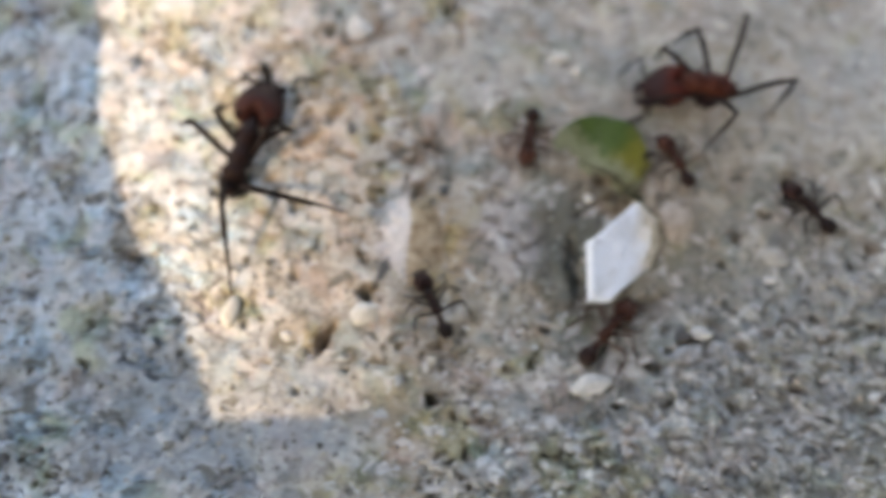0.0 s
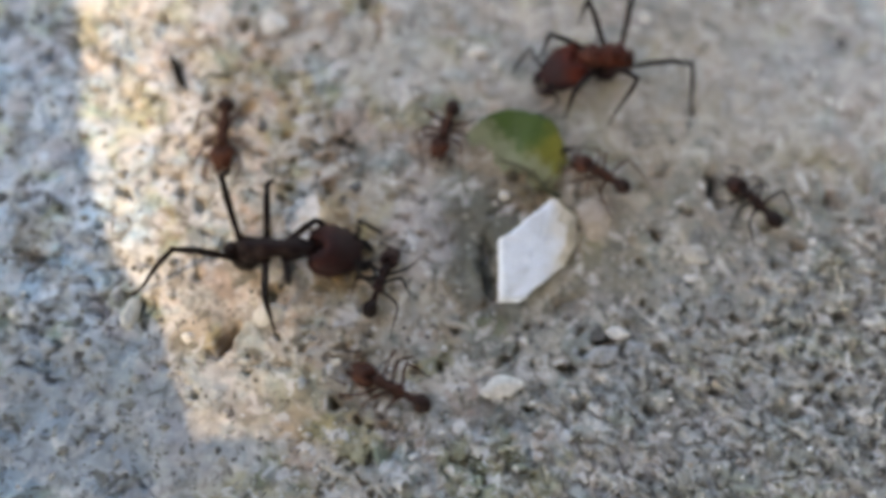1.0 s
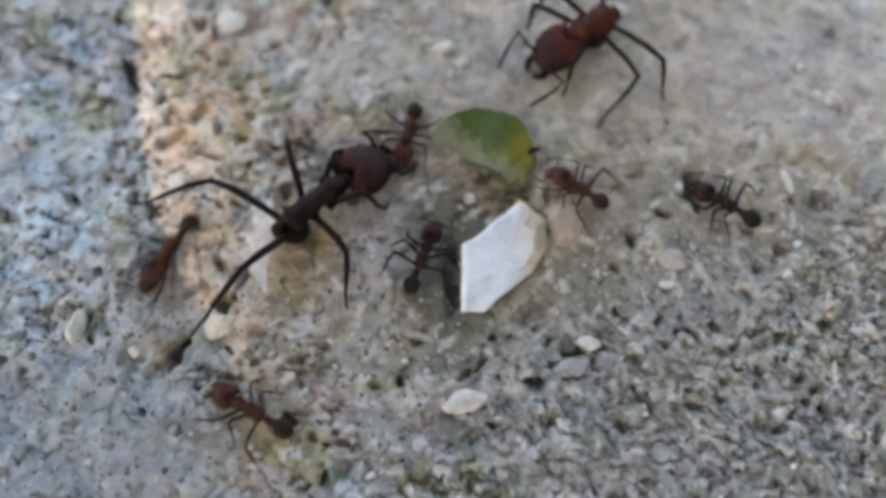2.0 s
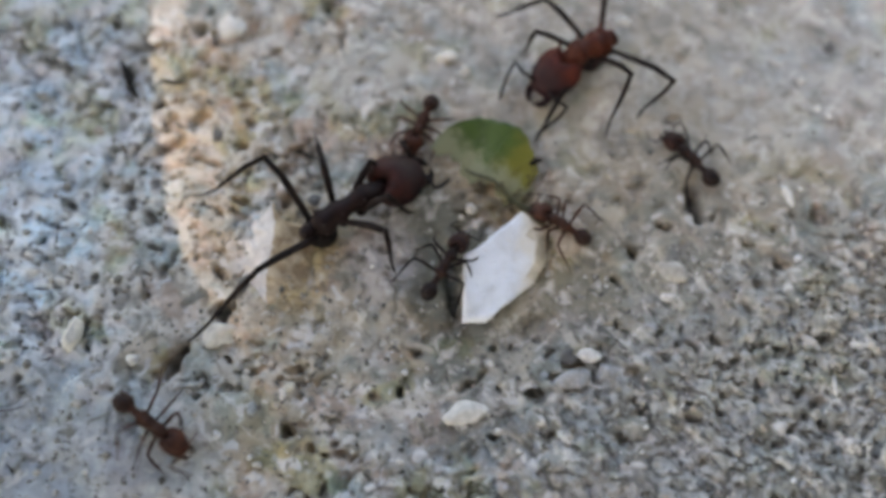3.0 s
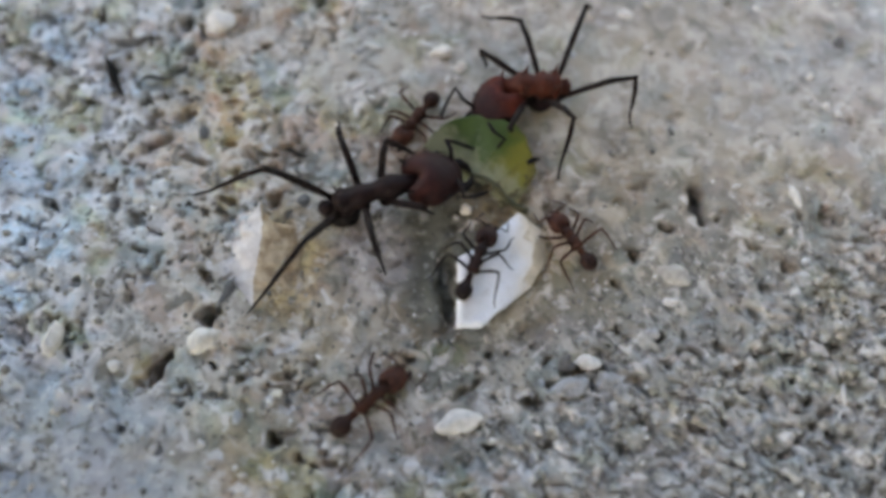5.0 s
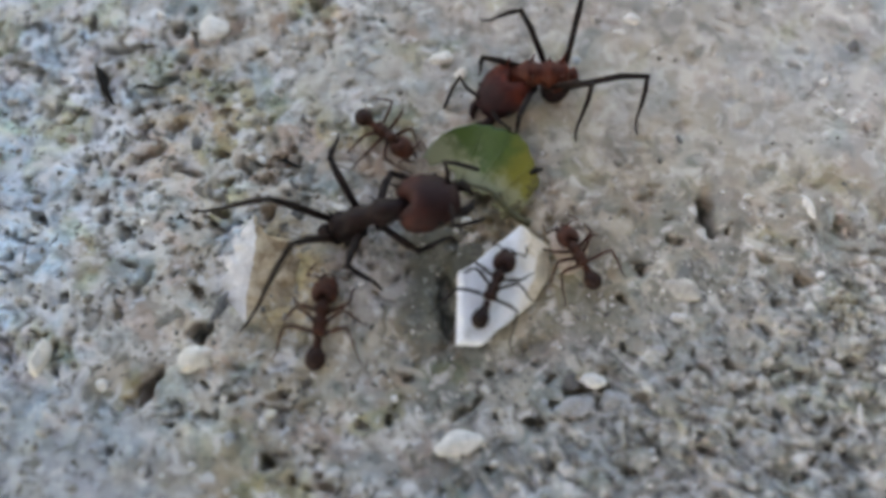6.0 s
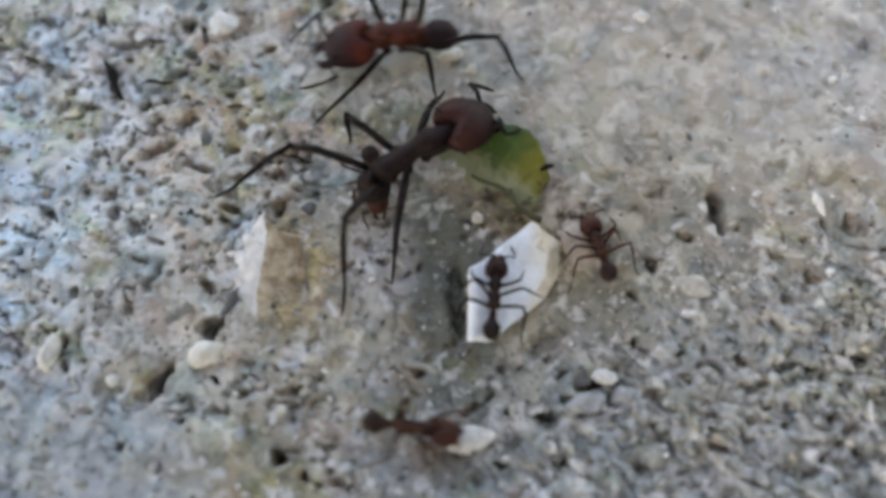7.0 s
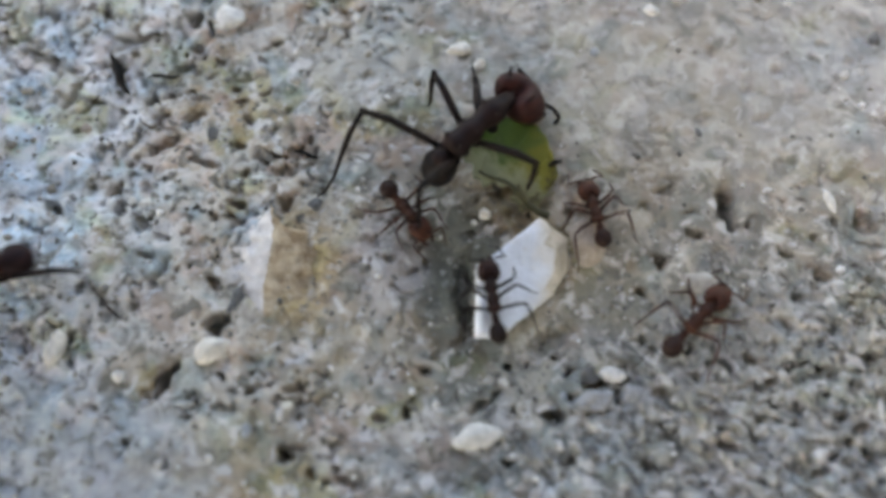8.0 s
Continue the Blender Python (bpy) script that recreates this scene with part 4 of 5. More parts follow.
def build_ant(name, label, tone, span, head, thorax, gaster, height, feet, bones, leg_width, leg_material, tuck=0.0, category="ant", hips=(0.16, 0.38, 0.64), trunk=0.72, feel=1.0):
    """span: from the head's centre to the gaster's. head, gaster: half length, width and height. thorax: half width.
    feet: front, middle, hind of the left and of the right side, (x, y) at rest. bones: femur and shank of the three pairs.
    tuck: how much nearer the gaster sits than the span says. feel: how far the antennae are spread."""
    shell, body, rear = SHELLS[tone]
    ant = tagged(new(name), label, category, "leafcutter ants")
    front, back = span / 2, -span / 2 + tuck
    z = height
    # head: heart-shaped, with two full lobes behind and a blunt, narrower front
    bm = bmesh.new()
    oval(bm, (0, 0, 0), (1, 1, 1), 28, 18, (0, 90, 0))
    for v in bm.verts:
        x, y, w = v.co
        r = max(math.hypot(y, w), 1e-6)
        wide = (1 - abs(x) ** 3.0) ** 0.48 if x < 0 else (1 - 0.34 * x) * (1 - x ** 5) ** 0.5
        y *= wide / r
        w *= (1 - 0.18 * max(x, 0)) * min(1.0, 0.35 + 0.65 * wide / r)
        if x < -0.2:
            x += 0.50 * math.exp(-(y / 0.30) ** 2) * min(1, (-x - 0.2) * 1.4)
        v.co = ((x + 0.05) * head[0], y * head[1], w * head[2])
    head_ob = part("head", bm, shell, ant)
    head_ob.matrix_basis = at(front, 0, z, 0, 14, 0)
    for s in (1, -1):
        bm = bmesh.new()
        w = head[1]
        tube(bm, [(head[0] * 0.80, s * w * 0.42, -0.2 * head[2]), (head[0] * 1.10, s * w * 0.46, -0.25 * head[2]),
                  (head[0] * 1.32, s * w * 0.30, -0.3 * head[2]), (head[0] * 1.42, s * w * 0.06, -0.3 * head[2])],
             [w * 0.20, w * 0.19, w * 0.13, w * 0.03])
        part("mandible", bm, rear, head_ob)
        bm = bmesh.new()
        oval(bm, (head[0] * 0.40, s * w * 0.84, head[2] * 0.22), (w * 0.10, w * 0.07, w * 0.10), 10, 8)
        part("eye", bm, eye_black, head_ob)
        bm = bmesh.new()
        t = leg_width * 0.75
        p = [(head[0] * 0.75, s * w * 0.36, head[2] * 0.42), (head[0] * 0.85, s * w * 0.95, head[2] * 0.75),
             (head[0] * 0.75, s * w * 1.5, head[2] * 0.75), (head[0] * 1.25, s * w * 1.45, head[2] * 0.35),
             (head[0] * 1.85, s * w * 1.25, -head[2] * 0.1), (head[0] * 2.2, s * w * 1.1, -head[2] * 0.35)]
        p = [tuple(a + feel * (b - a) for a, b in zip(p[0], q)) for q in p]
        tube(bm, p, [t, t * 0.9, t * 0.85, t * 0.8, t * 0.85, t * 0.6], 7)
        part("antenna", bm, leg_material, head_ob)
        bm = bmesh.new()
        tube(bm, [(-head[0] * 0.72, s * w * 0.55, head[2] * 0.55), (-head[0] * 0.98, s * w * 0.66, head[2] * 0.9)], [w * 0.07, w * 0.01], 6)
        part("spine", bm, body, head_ob)
    # thorax: three humps, with spines
    neck, waist = front - head[0] * 0.80, back + gaster[0] * 0.75
    run = neck - waist
    bm = bmesh.new()
    pts, wid = [], []
    for k in range(15):
        u = k / 14
        pts.append((neck - run * trunk * u, 0, z + thorax * (0.15 + 0.35 * math.sin(math.pi * u) - 0.25 * u)))
        wid.append(thorax * (0.62 + 0.40 * math.exp(-((u - 0.20) / 0.17) ** 2) + 0.40 * math.exp(-((u - 0.62) / 0.12) ** 2)
                             + 0.58 * math.exp(-((u - 0.87) / 0.10) ** 2)))
    pts.insert(0, (neck + 0.30 * head[0], 0, z))
    wid.insert(0, thorax * 0.62)
    tube(bm, pts, wid, 14)
    torso = part("thorax", bm, body, ant)
    for u, tall in ((0.22, 0.9), (0.60, 0.6), (0.90, 1.0)):
        for s in (1, -1):
            bm = bmesh.new()
            b = Vector((neck - run * trunk * u, s * thorax * 0.5, z + thorax * 0.8))
            tube(bm, [b, b + Vector((-0.25, s * 0.45, 0.9)) * thorax * tall], [thorax * 0.17, thorax * 0.02], 6)
            part("spine", bm, body, torso)
    bm = bmesh.new()
    node = neck - run * (trunk + 0.10)
    oval(bm, (node, 0, z), (run * 0.09, thorax * 0.60, thorax * 0.62), 12, 8)
    oval(bm, (node - run * 0.13 * (1 - trunk) / 0.28, 0, z), (run * 0.10, thorax * 0.68, thorax * 0.62), 12, 8)
    tube(bm, [(neck - run * (trunk - 0.02), 0, z), (waist - 0.1, 0, z)], [thorax * 0.25, thorax * 0.25])
    part("petiole", bm, body, ant)
    bm = bmesh.new()
    oval(bm, (-gaster[0] * 0.85, 0, 0), gaster, 22, 16, (0, 0, 0))
    for v in bm.verts:
        u = v.co.x / gaster[0]
        v.co.y *= 1 + 0.03 * math.sin(u * 9)
        v.co.z *= 1 + 0.03 * math.sin(u * 9)
    tail = part("gaster", bm, rear, ant)
    tail.matrix_basis = at(waist + 0.10 * gaster[0], 0, z, 0, -6, 0)
    legs = []
    for i, foot in enumerate(feet):
        j, s = i % 3, 1 if i < 3 else -1
        joint = (neck - run * hips[j], s * thorax * 0.7, z - thorax * 0.35)
        leg, shank = leg_part(ant, *bones[j], leg_width, leg_material)
        pole = ((0.1, s, 0.8), (0.35, 0.3 * s, 1.0), (0.0, s, 0.8))[j]
        legs.append((leg, shank, joint, Vector((*foot, 0.0)), bones[j], pole))
    return ant, legs, (tail, (waist + 0.10 * gaster[0], 0, z)), (head_ob, (neck, 0, z), head[0] * 0.80)


def small_feet(k, spread=1.0):
    rng = random.Random(int(k * 1000))
    return [(k * x + rng.uniform(-0.4, 0.4), s * k * y * spread) for s in (1, -1) for x, y in ((3.9, 3.0), (0.3, 4.2), (-3.9, 4.0))]


def small_bones(k):
    return [(2.3 * k, 3.1 * k), (2.5 * k, 3.4 * k), (3.1 * k, 4.3 * k)]


SOLDIER_FEET = [(5.0, 3.6), (-0.9, 8.4), (-16.5, 6.0), (4.6, -4.2), (-1.6, -8.0), (-14.5, -8.5)]
RED_FEET = [(3.6, 5.2), (-2.0, 8.8), (-9.4, 5.4), (5.2, -4.4), (5.0, -7.6), (-5.2, -8.6)]
SOLDIER_BONES = [(4.6, 5.4), (6.4, 6.2), (8.6, 11.0)]
RED_BONES = [(6.0, 5.2), (6.8, 7.6), (8.6, 6.4)]

dark_soldier = build_ant("ant", "big soldier ant with dark red head and blackish body", "dark", 10.6,
                         (3.35, 3.05, 2.15), 1.36, (2.3, 1.85, 1.7), 2.9, SOLDIER_FEET, SOLDIER_BONES, 0.36, leg_dark, -2.0, hips=(0.30, 0.57, 0.93), trunk=0.92, feel=0.65)
red_soldier = build_ant("ant", "big soldier ant with rusty red head and thorax", "red", 10.4,
                        (3.0, 2.7, 1.9), 1.55, (2.1, 1.7, 1.55), 3.0, RED_FEET, RED_BONES, 0.30, leg_dark, 0.9, hips=(0.25, 0.52, 0.86), trunk=0.84)
seed_ant = build_ant("ant", "small dark ant climbing over the white flake", "umber", 6.2,
                     (1.3, 1.15, 0.9), 0.66, (1.05, 0.9, 0.85), 1.4, small_feet(0.95), small_bones(0.95), 0.14, leg_dark)
left_walker = build_ant("ant", "small russet ant walking over bare concrete", "brown", 7.0,
                        (1.55, 1.35, 0.95), 0.76, (1.2, 1.05, 0.95), 1.4, small_feet(1.08), small_bones(1.08), 0.15, leg_brown)
round_walker = build_ant("ant", "small russet ant wandering round the flake", "brown", 6.8,
                         (1.55, 1.35, 0.95), 0.76, (1.2, 1.05, 0.95), 1.4, small_feet(1.05), small_bones(1.05), 0.15, leg_brown)
leaf_ant = build_ant("ant", "small brown ant tugging at the leaf piece", "brown", 5.4,
                     (1.3, 1.15, 0.85), 0.68, (1.05, 0.95, 0.9), 1.5, small_feet(0.9), small_bones(0.92), 0.14, leg_brown)
leaf_helper = build_ant("ant", "small brown ant at the yellow end of the leaf", "brown", 5.2,
                        (1.25, 1.15, 0.85), 0.68, (1.0, 0.9, 0.85), 1.4, small_feet(0.88), small_bones(0.9), 0.135, leg_brown)
rim_ant = build_ant("ant", "small dark ant crossing pale concrete", "umber", 5.8,
                    (1.3, 1.2, 0.9), 0.72, (1.15, 1.0, 0.85), 1.3, small_feet(0.9), small_bones(0.9), 0.14, leg_dark)
edge_ant = build_ant("ant", "small dark ant that comes in and turns back", "umber", 6.0,
                     (1.3, 1.2, 0.9), 0.72, (1.15, 1.0, 0.85), 1.3, small_feet(0.92), small_bones(0.92), 0.14, leg_dark)


# ---- unseen slabs added to shade the place ----
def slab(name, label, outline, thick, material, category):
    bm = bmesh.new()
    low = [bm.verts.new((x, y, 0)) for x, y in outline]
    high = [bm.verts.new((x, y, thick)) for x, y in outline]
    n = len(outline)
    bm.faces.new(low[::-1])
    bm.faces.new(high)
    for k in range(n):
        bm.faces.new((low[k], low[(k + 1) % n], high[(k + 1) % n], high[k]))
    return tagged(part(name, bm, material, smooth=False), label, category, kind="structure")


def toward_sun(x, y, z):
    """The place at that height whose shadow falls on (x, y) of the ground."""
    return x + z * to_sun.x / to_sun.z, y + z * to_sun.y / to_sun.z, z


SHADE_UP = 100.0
# unseen stand-in for a hand-held phone, cut to the outline of its shade
shade_board = slab("shade_board", "unseen dark board added in place of a phone, shading the ground",
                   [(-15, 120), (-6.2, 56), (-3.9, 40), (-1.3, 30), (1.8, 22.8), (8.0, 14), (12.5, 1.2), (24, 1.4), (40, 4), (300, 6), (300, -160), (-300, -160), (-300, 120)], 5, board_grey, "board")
# made-up overhead slab, added for the soft shade on the right
eave = slab("eave", "unseen grey slab added high overhead to cast soft shade", [(239, -1500), (2500, -1500), (2500, 1500), (-301, 1500)], 60, board_grey, "eave")
eave.matrix_world = at(*toward_sun(0, 0, 2000.0))
# made-up wall, added to carry the slab and bounce warm light
wall = slab("wall", "unseen plain grey wall added under the shading slab", [(0, -1500), (200, -1500), (200, 1500), (0, 1500)], 2000 - 0.5, added_wall_grey, "wall")
wall.matrix_world = at(900, toward_sun(0, 0, 2000.0)[1], 0.0)


# ---- movement ----
def route_rows(route, lifts=()):
    rows = []
    for t, x, y, turn in route:
        up = float(np.interp(t, [q[0] for q in lifts], [q[1] for q in lifts])) if lifts else 0.0
        z = float(swell(np.float64(x), np.float64(y))) - 0.15 + up
        rows.append((t, x, y, z, turn))
    return rows


BEAT = 1 / 15


def poses_of(thing):
    """The pose of a keyed thing at every beat."""
    keys = thing.animation_data
    curves = {(c.data_path, c.array_index): c for c in keys.action.layers[0].strips[0].channelbag(keys.action_slot).fcurves}
    made = []
    for k in range(round(8.0 / BEAT) + 1):
        f = 1 + k * BEAT * FPS
        place = Vector([curves["location", i].evaluate(f) for i in range(3)])
        turn = [curves["rotation_quaternion", i].evaluate(f) for i in range(4)]
        made.append(Matrix.LocRotScale(place / MM, Quaternion(turn), None))
    return made


def steps_of(poses, rests, give):
    """Where the feet stand, beat by beat: each stays put until it is left behind, three and three in turn."""
    feet = [poses[0] @ r for r in rests]
    out, group = [], 0
    for k, m in enumerate(poses):
        ahead = poses[min(k + 1, len(poses) - 1)]
        far = [(f - m @ r).length for f, r in zip(feet, rests)]
        for i, r in enumerate(rests):
            if far[i] > give and ((i % 3 + i // 3) % 2 == group or far[i] > 2.2 * give):
                feet[i] = (m @ r).lerp(ahead @ r, 1.0) + (ahead.translation - m.translation) * 0.8
        if max(far) > give:
            group = 1 - group
        out.append([f.copy() for f in feet])
    return out


def foot_at(rows, t, late):
    """Where a foot is: it stands, swings over to its next place, and stands again."""
    if t >= rows[-1][0]:
        return Vector((*rows[-1][1:3], 0))
    k = max(i for i, row in enumerate(rows) if row[0] <= t)
    a, b = Vector(rows[k][1:3]), Vector(rows[k + 1][1:3])
    u = (t - rows[k][0]) / (rows[k + 1][0] - rows[k][0])
    w = min(max((u - (0.4 if late else 0.1)) / 0.5, 0), 1)
    p = a.lerp(b, w * w * (3 - 2 * w))
    return Vector((*p, 1.2 * math.sin(math.pi * w) * min(1, (b - a).length / 4)))


def go(thing, route, lifts=(), give=1.2, stands=None, tilts=((0, 0), (8, 0))):
    """Moves an ant along its route. stands: for each leg, where the foot stands on the ground at given times.
    tilts: by how many degrees the fore end is raised at given times."""
    ant, legs = thing[:2]
    walk(ant, [(t, at(x, y, z, 0, -float(np.interp(t, [q[0] for q in tilts], [q[1] for q in tilts])), turn))
               for t, x, y, z, turn in route_rows(route, lifts)])
    poses = poses_of(ant)
    feet = steps_of(poses, [leg[3] for leg in legs], give)
    for i, (leg, shank, joint, rest, bones, pole) in enumerate(legs):
        rows, rows_low = [], []
        fixed = stands[i] if stands else None
        for k, m in enumerate(poses):
            t, side = k * BEAT, pole
            if fixed and t <= fixed[-1][0] + 0.01:
                p = foot_at(fixed, t, (i % 3 + i // 3) % 2)
                p.z += float(swell(np.float64(p.x), np.float64(p.y))) - 0.1
                foot = held = m.inverted() @ p
            elif fixed:
                foot = held
            else:
                foot = m.inverted() @ feet[k][i]
                foot.z = 0.0
            if fixed:
                lean = radians(float(np.interp(t, [q[0] for q in fixed], [q[3] for q in fixed])))
                way = (foot - Vector(joint)).normalized()
                up = (Vector((0, 0, 1)) - way * way.z).normalized()
                side = up * math.cos(lean) + way.cross(up) * math.sin(lean)
            upper, lower = reach(joint, foot, *bones, side)
            rows.append((t, upper))
            rows_low.append((t, lower))
        walk(leg, rows)
        walk(shank, rows_low)


def nod(thing, rows):
    """Turns an ant's head on its neck: seconds, degrees down, degrees to its left."""
    head, neck, out = thing[3]
    made = []
    for t, down, left in rows:
        a, b = radians(down), radians(left)
        made.append((t, at(neck[0] + out * math.cos(a / 2) * math.cos(b), out * math.cos(a / 2) * math.sin(b), neck[2] - out * math.sin(a) * 0.6, 0, down, left)))
    walk(head, made)


# where the soldiers' feet stand: seconds, x, y, and by how many degrees the knee leans over sideways
DARK_LEFT_FRONT = [(0, -41.3, 16.7, -30), (0.5, -34.0, 7.5, -20), (1, -17.7, -0.2, 0), (1.5, -17.6, 1.7, -5), (2, -11.2, 10.6, 0), (3.5, -7.9, 8.9, 0), (4, -4.7, 12.9, -30), (4.5, -4.2, 11.6, -10), (6, -0.8, 8.0, -70), (6.5, 1.4, 7.2, -60), (7, -1.4, 18.7, 0), (7.5, -3.2, 20.0, 0), (8, 0.9, 21.5, 0)]
DARK_LEFT_MIDDLE = [(0, -47.8, 13.8, 0), (0.5, -44.4, 11.7, 0), (1, -24.7, 6.4, 0), (1.5, -23.4, 5.4, 0), (2, -18.7, 12.6, 0), (3.5, -12.6, 12.7, 0), (4, -11.8, 13.8, 0), (4.5, -11.8, 14.6, 0), (6, -11.5, 14.4, 0), (6.5, -12.6, 13.6, 0), (7, -11.3, 12.8, 10), (7.5, -3.4, 15.6, 0), (8, -3.8, 16.3, 10)]
DARK_LEFT_HIND = [(0, -39.9, -7.9, -5), (0.5, -50.4, 10.1, 0), (1, -30.1, 7.5, 0), (1.5, -36.1, 4.2, 40), (2, -35.8, 3.9, 40), (3.5, -28.0, 5.5, 30), (4, -25.8, 5.6, 10), (4.5, -28.1, 5.6, 10), (6, -25.6, 5.3, 0), (6.5, -25.5, 5.4, -5), (7, -25.5, 6.1, 40), (7.5, -14.4, 9.6, 5), (8, -14.7, 6.2, 40)]
DARK_RIGHT_FRONT = [(0, -33.1, 13.1, 15), (0.5, -33.2, -0.5, 20), (1, -22.3, -6.1, 0), (1.5, -15.3, -8.7, 0), (2, -7.4, 3.1, 0), (3.5, -2.2, 3.4, 0), (4, -1.7, 4.5, 0), (4.5, -1.5, 3.9, 0), (6, 0.6, 2.8, 55), (6.5, 2.2, 2.6, 45), (7, 0.8, 10.9, 0), (7.5, 5.6, 13.3, 10), (8, 5.0, 15.8, 0)]
DARK_RIGHT_MIDDLE = [(0, -34.0, 12.9, 0), (0.5, -31.7, -7.9, 45), (1, -23.9, -12.1, 0), (1.5, -23.0, -13.3, 0), (2, -11.3, -8.4, -35), (3.5, -6.3, -3.2, -5), (4, -6.4, -3.6, -15), (4.5, -6.4, -3.0, -5), (6, -6.5, -3.0, 0), (6.5, -6.0, -2.9, 5), (7, -6.5, -2.8, -5), (7.5, 5.4, 4.1, -5), (8, 6.4, 6.3, -15)]
DARK_RIGHT_HIND = [(0, -27.2, 2.3, 20), (0.5, -40.7, -8.5, 0), (1, -40.0, -8.2, 5), (1.5, -27.9, -10.7, -15), (2, -27.8, -11.4, -10), (3.5, -27.0, -10.4, 0), (4, -18.3, -5.3, 0), (4.5, -20.1, -7.0, -20), (6, -20.0, -7.3, -15), (6.5, -20.8, -7.4, -15), (7, -11.3, -6.0, 5), (7.5, -13.5, -6.9, -10), (8, -4.7, 1.7, 0)]
RED_LEFT_FRONT = [(0, 8.2, 14.6, 0), (0.5, 10.1, 14.7, 0), (1, 9.6, 14.3, 0), (1.5, 8.3, 13.9, 0), (2, 13.1, 17.0, 0), (3.5, 9.5, 12.6, 0), (4, 9.8, 12.2, 0), (4.5, 7.6, 13.4, 0), (6, 7.2, 13.2, 0), (6.5, -1.7, 20.1, 0), (7, -15.6, 14.7, -35), (7.5, -26.5, 10.6, 0)]
RED_LEFT_MIDDLE = [(0, 16.2, 10.1, -20), (0.5, 15.0, 13.4, 0), (1, 15.0, 13.6, -20), (1.5, 17.4, 15.7, 0), (2, 16.5, 12.5, -80), (3.5, 18.0, 13.5, 0), (4, 13.4, 10.2, -25), (4.5, 11.9, 7.8, -20), (6, 13.5, 13.5, -20), (6.5, 8.1, 14.1, 0), (7, -2.1, 17.6, 0), (7.5, -21.1, 15.9, 0)]
RED_LEFT_HIND = [(0, 25.5, 15.6, -20), (0.5, 25.8, 16.0, -5), (1, 25.2, 14.8, -75), (1.5, 24.3, 16.4, -20), (2, 24.5, 16.5, 0), (3.5, 21.1, 15.6, -60), (4, 20.5, 13.4, -45), (4.5, 20.0, 13.8, -20), (6, 20.0, 14.4, -40), (6.5, 18.5, 13.3, -60), (7, 7.1, 20.4, -20), (7.5, -8.7, 16.5, -55), (8, -33.8, -7.3, -40)]
RED_RIGHT_FRONT = [(0, 11.5, 23.1, -10), (0.5, 8.4, 21.5, -15), (1, 6.9, 22.5, 5), (1.5, 7.5, 24.5, -10), (2, 9.3, 25.9, 0), (3.5, 7.5, 21.3, -5), (4, 5.8, 23.9, 0), (4.5, 4.6, 21.7, -20), (6, 3.5, 21.5, -10), (6.5, -1.0, 30.4, 0), (7, -10.6, 30.5, 0), (7.5, -26.7, 26.3, 0)]
RED_RIGHT_MIDDLE = [(0, 13.2, 25.5, 5), (0.5, 13.2, 26.0, 0), (1, 12.0, 27.5, -5), (1.5, 5.5, 29.4, 20), (2, 9.4, 26.8, 0), (3.5, 5.3, 28.9, 30), (4, 4.6, 27.3, 40), (4.5, 4.1, 28.0, 20), (6, 3.8, 28.3, 15), (6.5, 7.6, 32.3, 0), (7, -4.2, 32.0, 0), (7.5, -24.0, 30.6, 0)]
RED_RIGHT_HIND = [(0, 23.3, 29.8, 0), (0.5, 21.1, 31.0, 0), (1, 18.3, 31.4, 0), (1.5, 15.8, 31.2, 0), (2, 18.0, 30.8, 0), (3.5, 17.5, 31.0, 0), (4, 18.5, 30.4, 0), (4.5, 16.5, 29.2, 0), (6, 15.3, 31.5, 0), (6.5, 13.3, 31.5, 0), (7, -2.7, 32.0, 0), (7.5, -18.9, 30.7, 0)]
DARK_STANDS = [DARK_LEFT_FRONT, DARK_LEFT_MIDDLE, DARK_LEFT_HIND, DARK_RIGHT_FRONT, DARK_RIGHT_MIDDLE, DARK_RIGHT_HIND]
RED_STANDS = [RED_LEFT_FRONT, RED_LEFT_MIDDLE, RED_LEFT_HIND, RED_RIGHT_FRONT, RED_RIGHT_MIDDLE, RED_RIGHT_HIND]


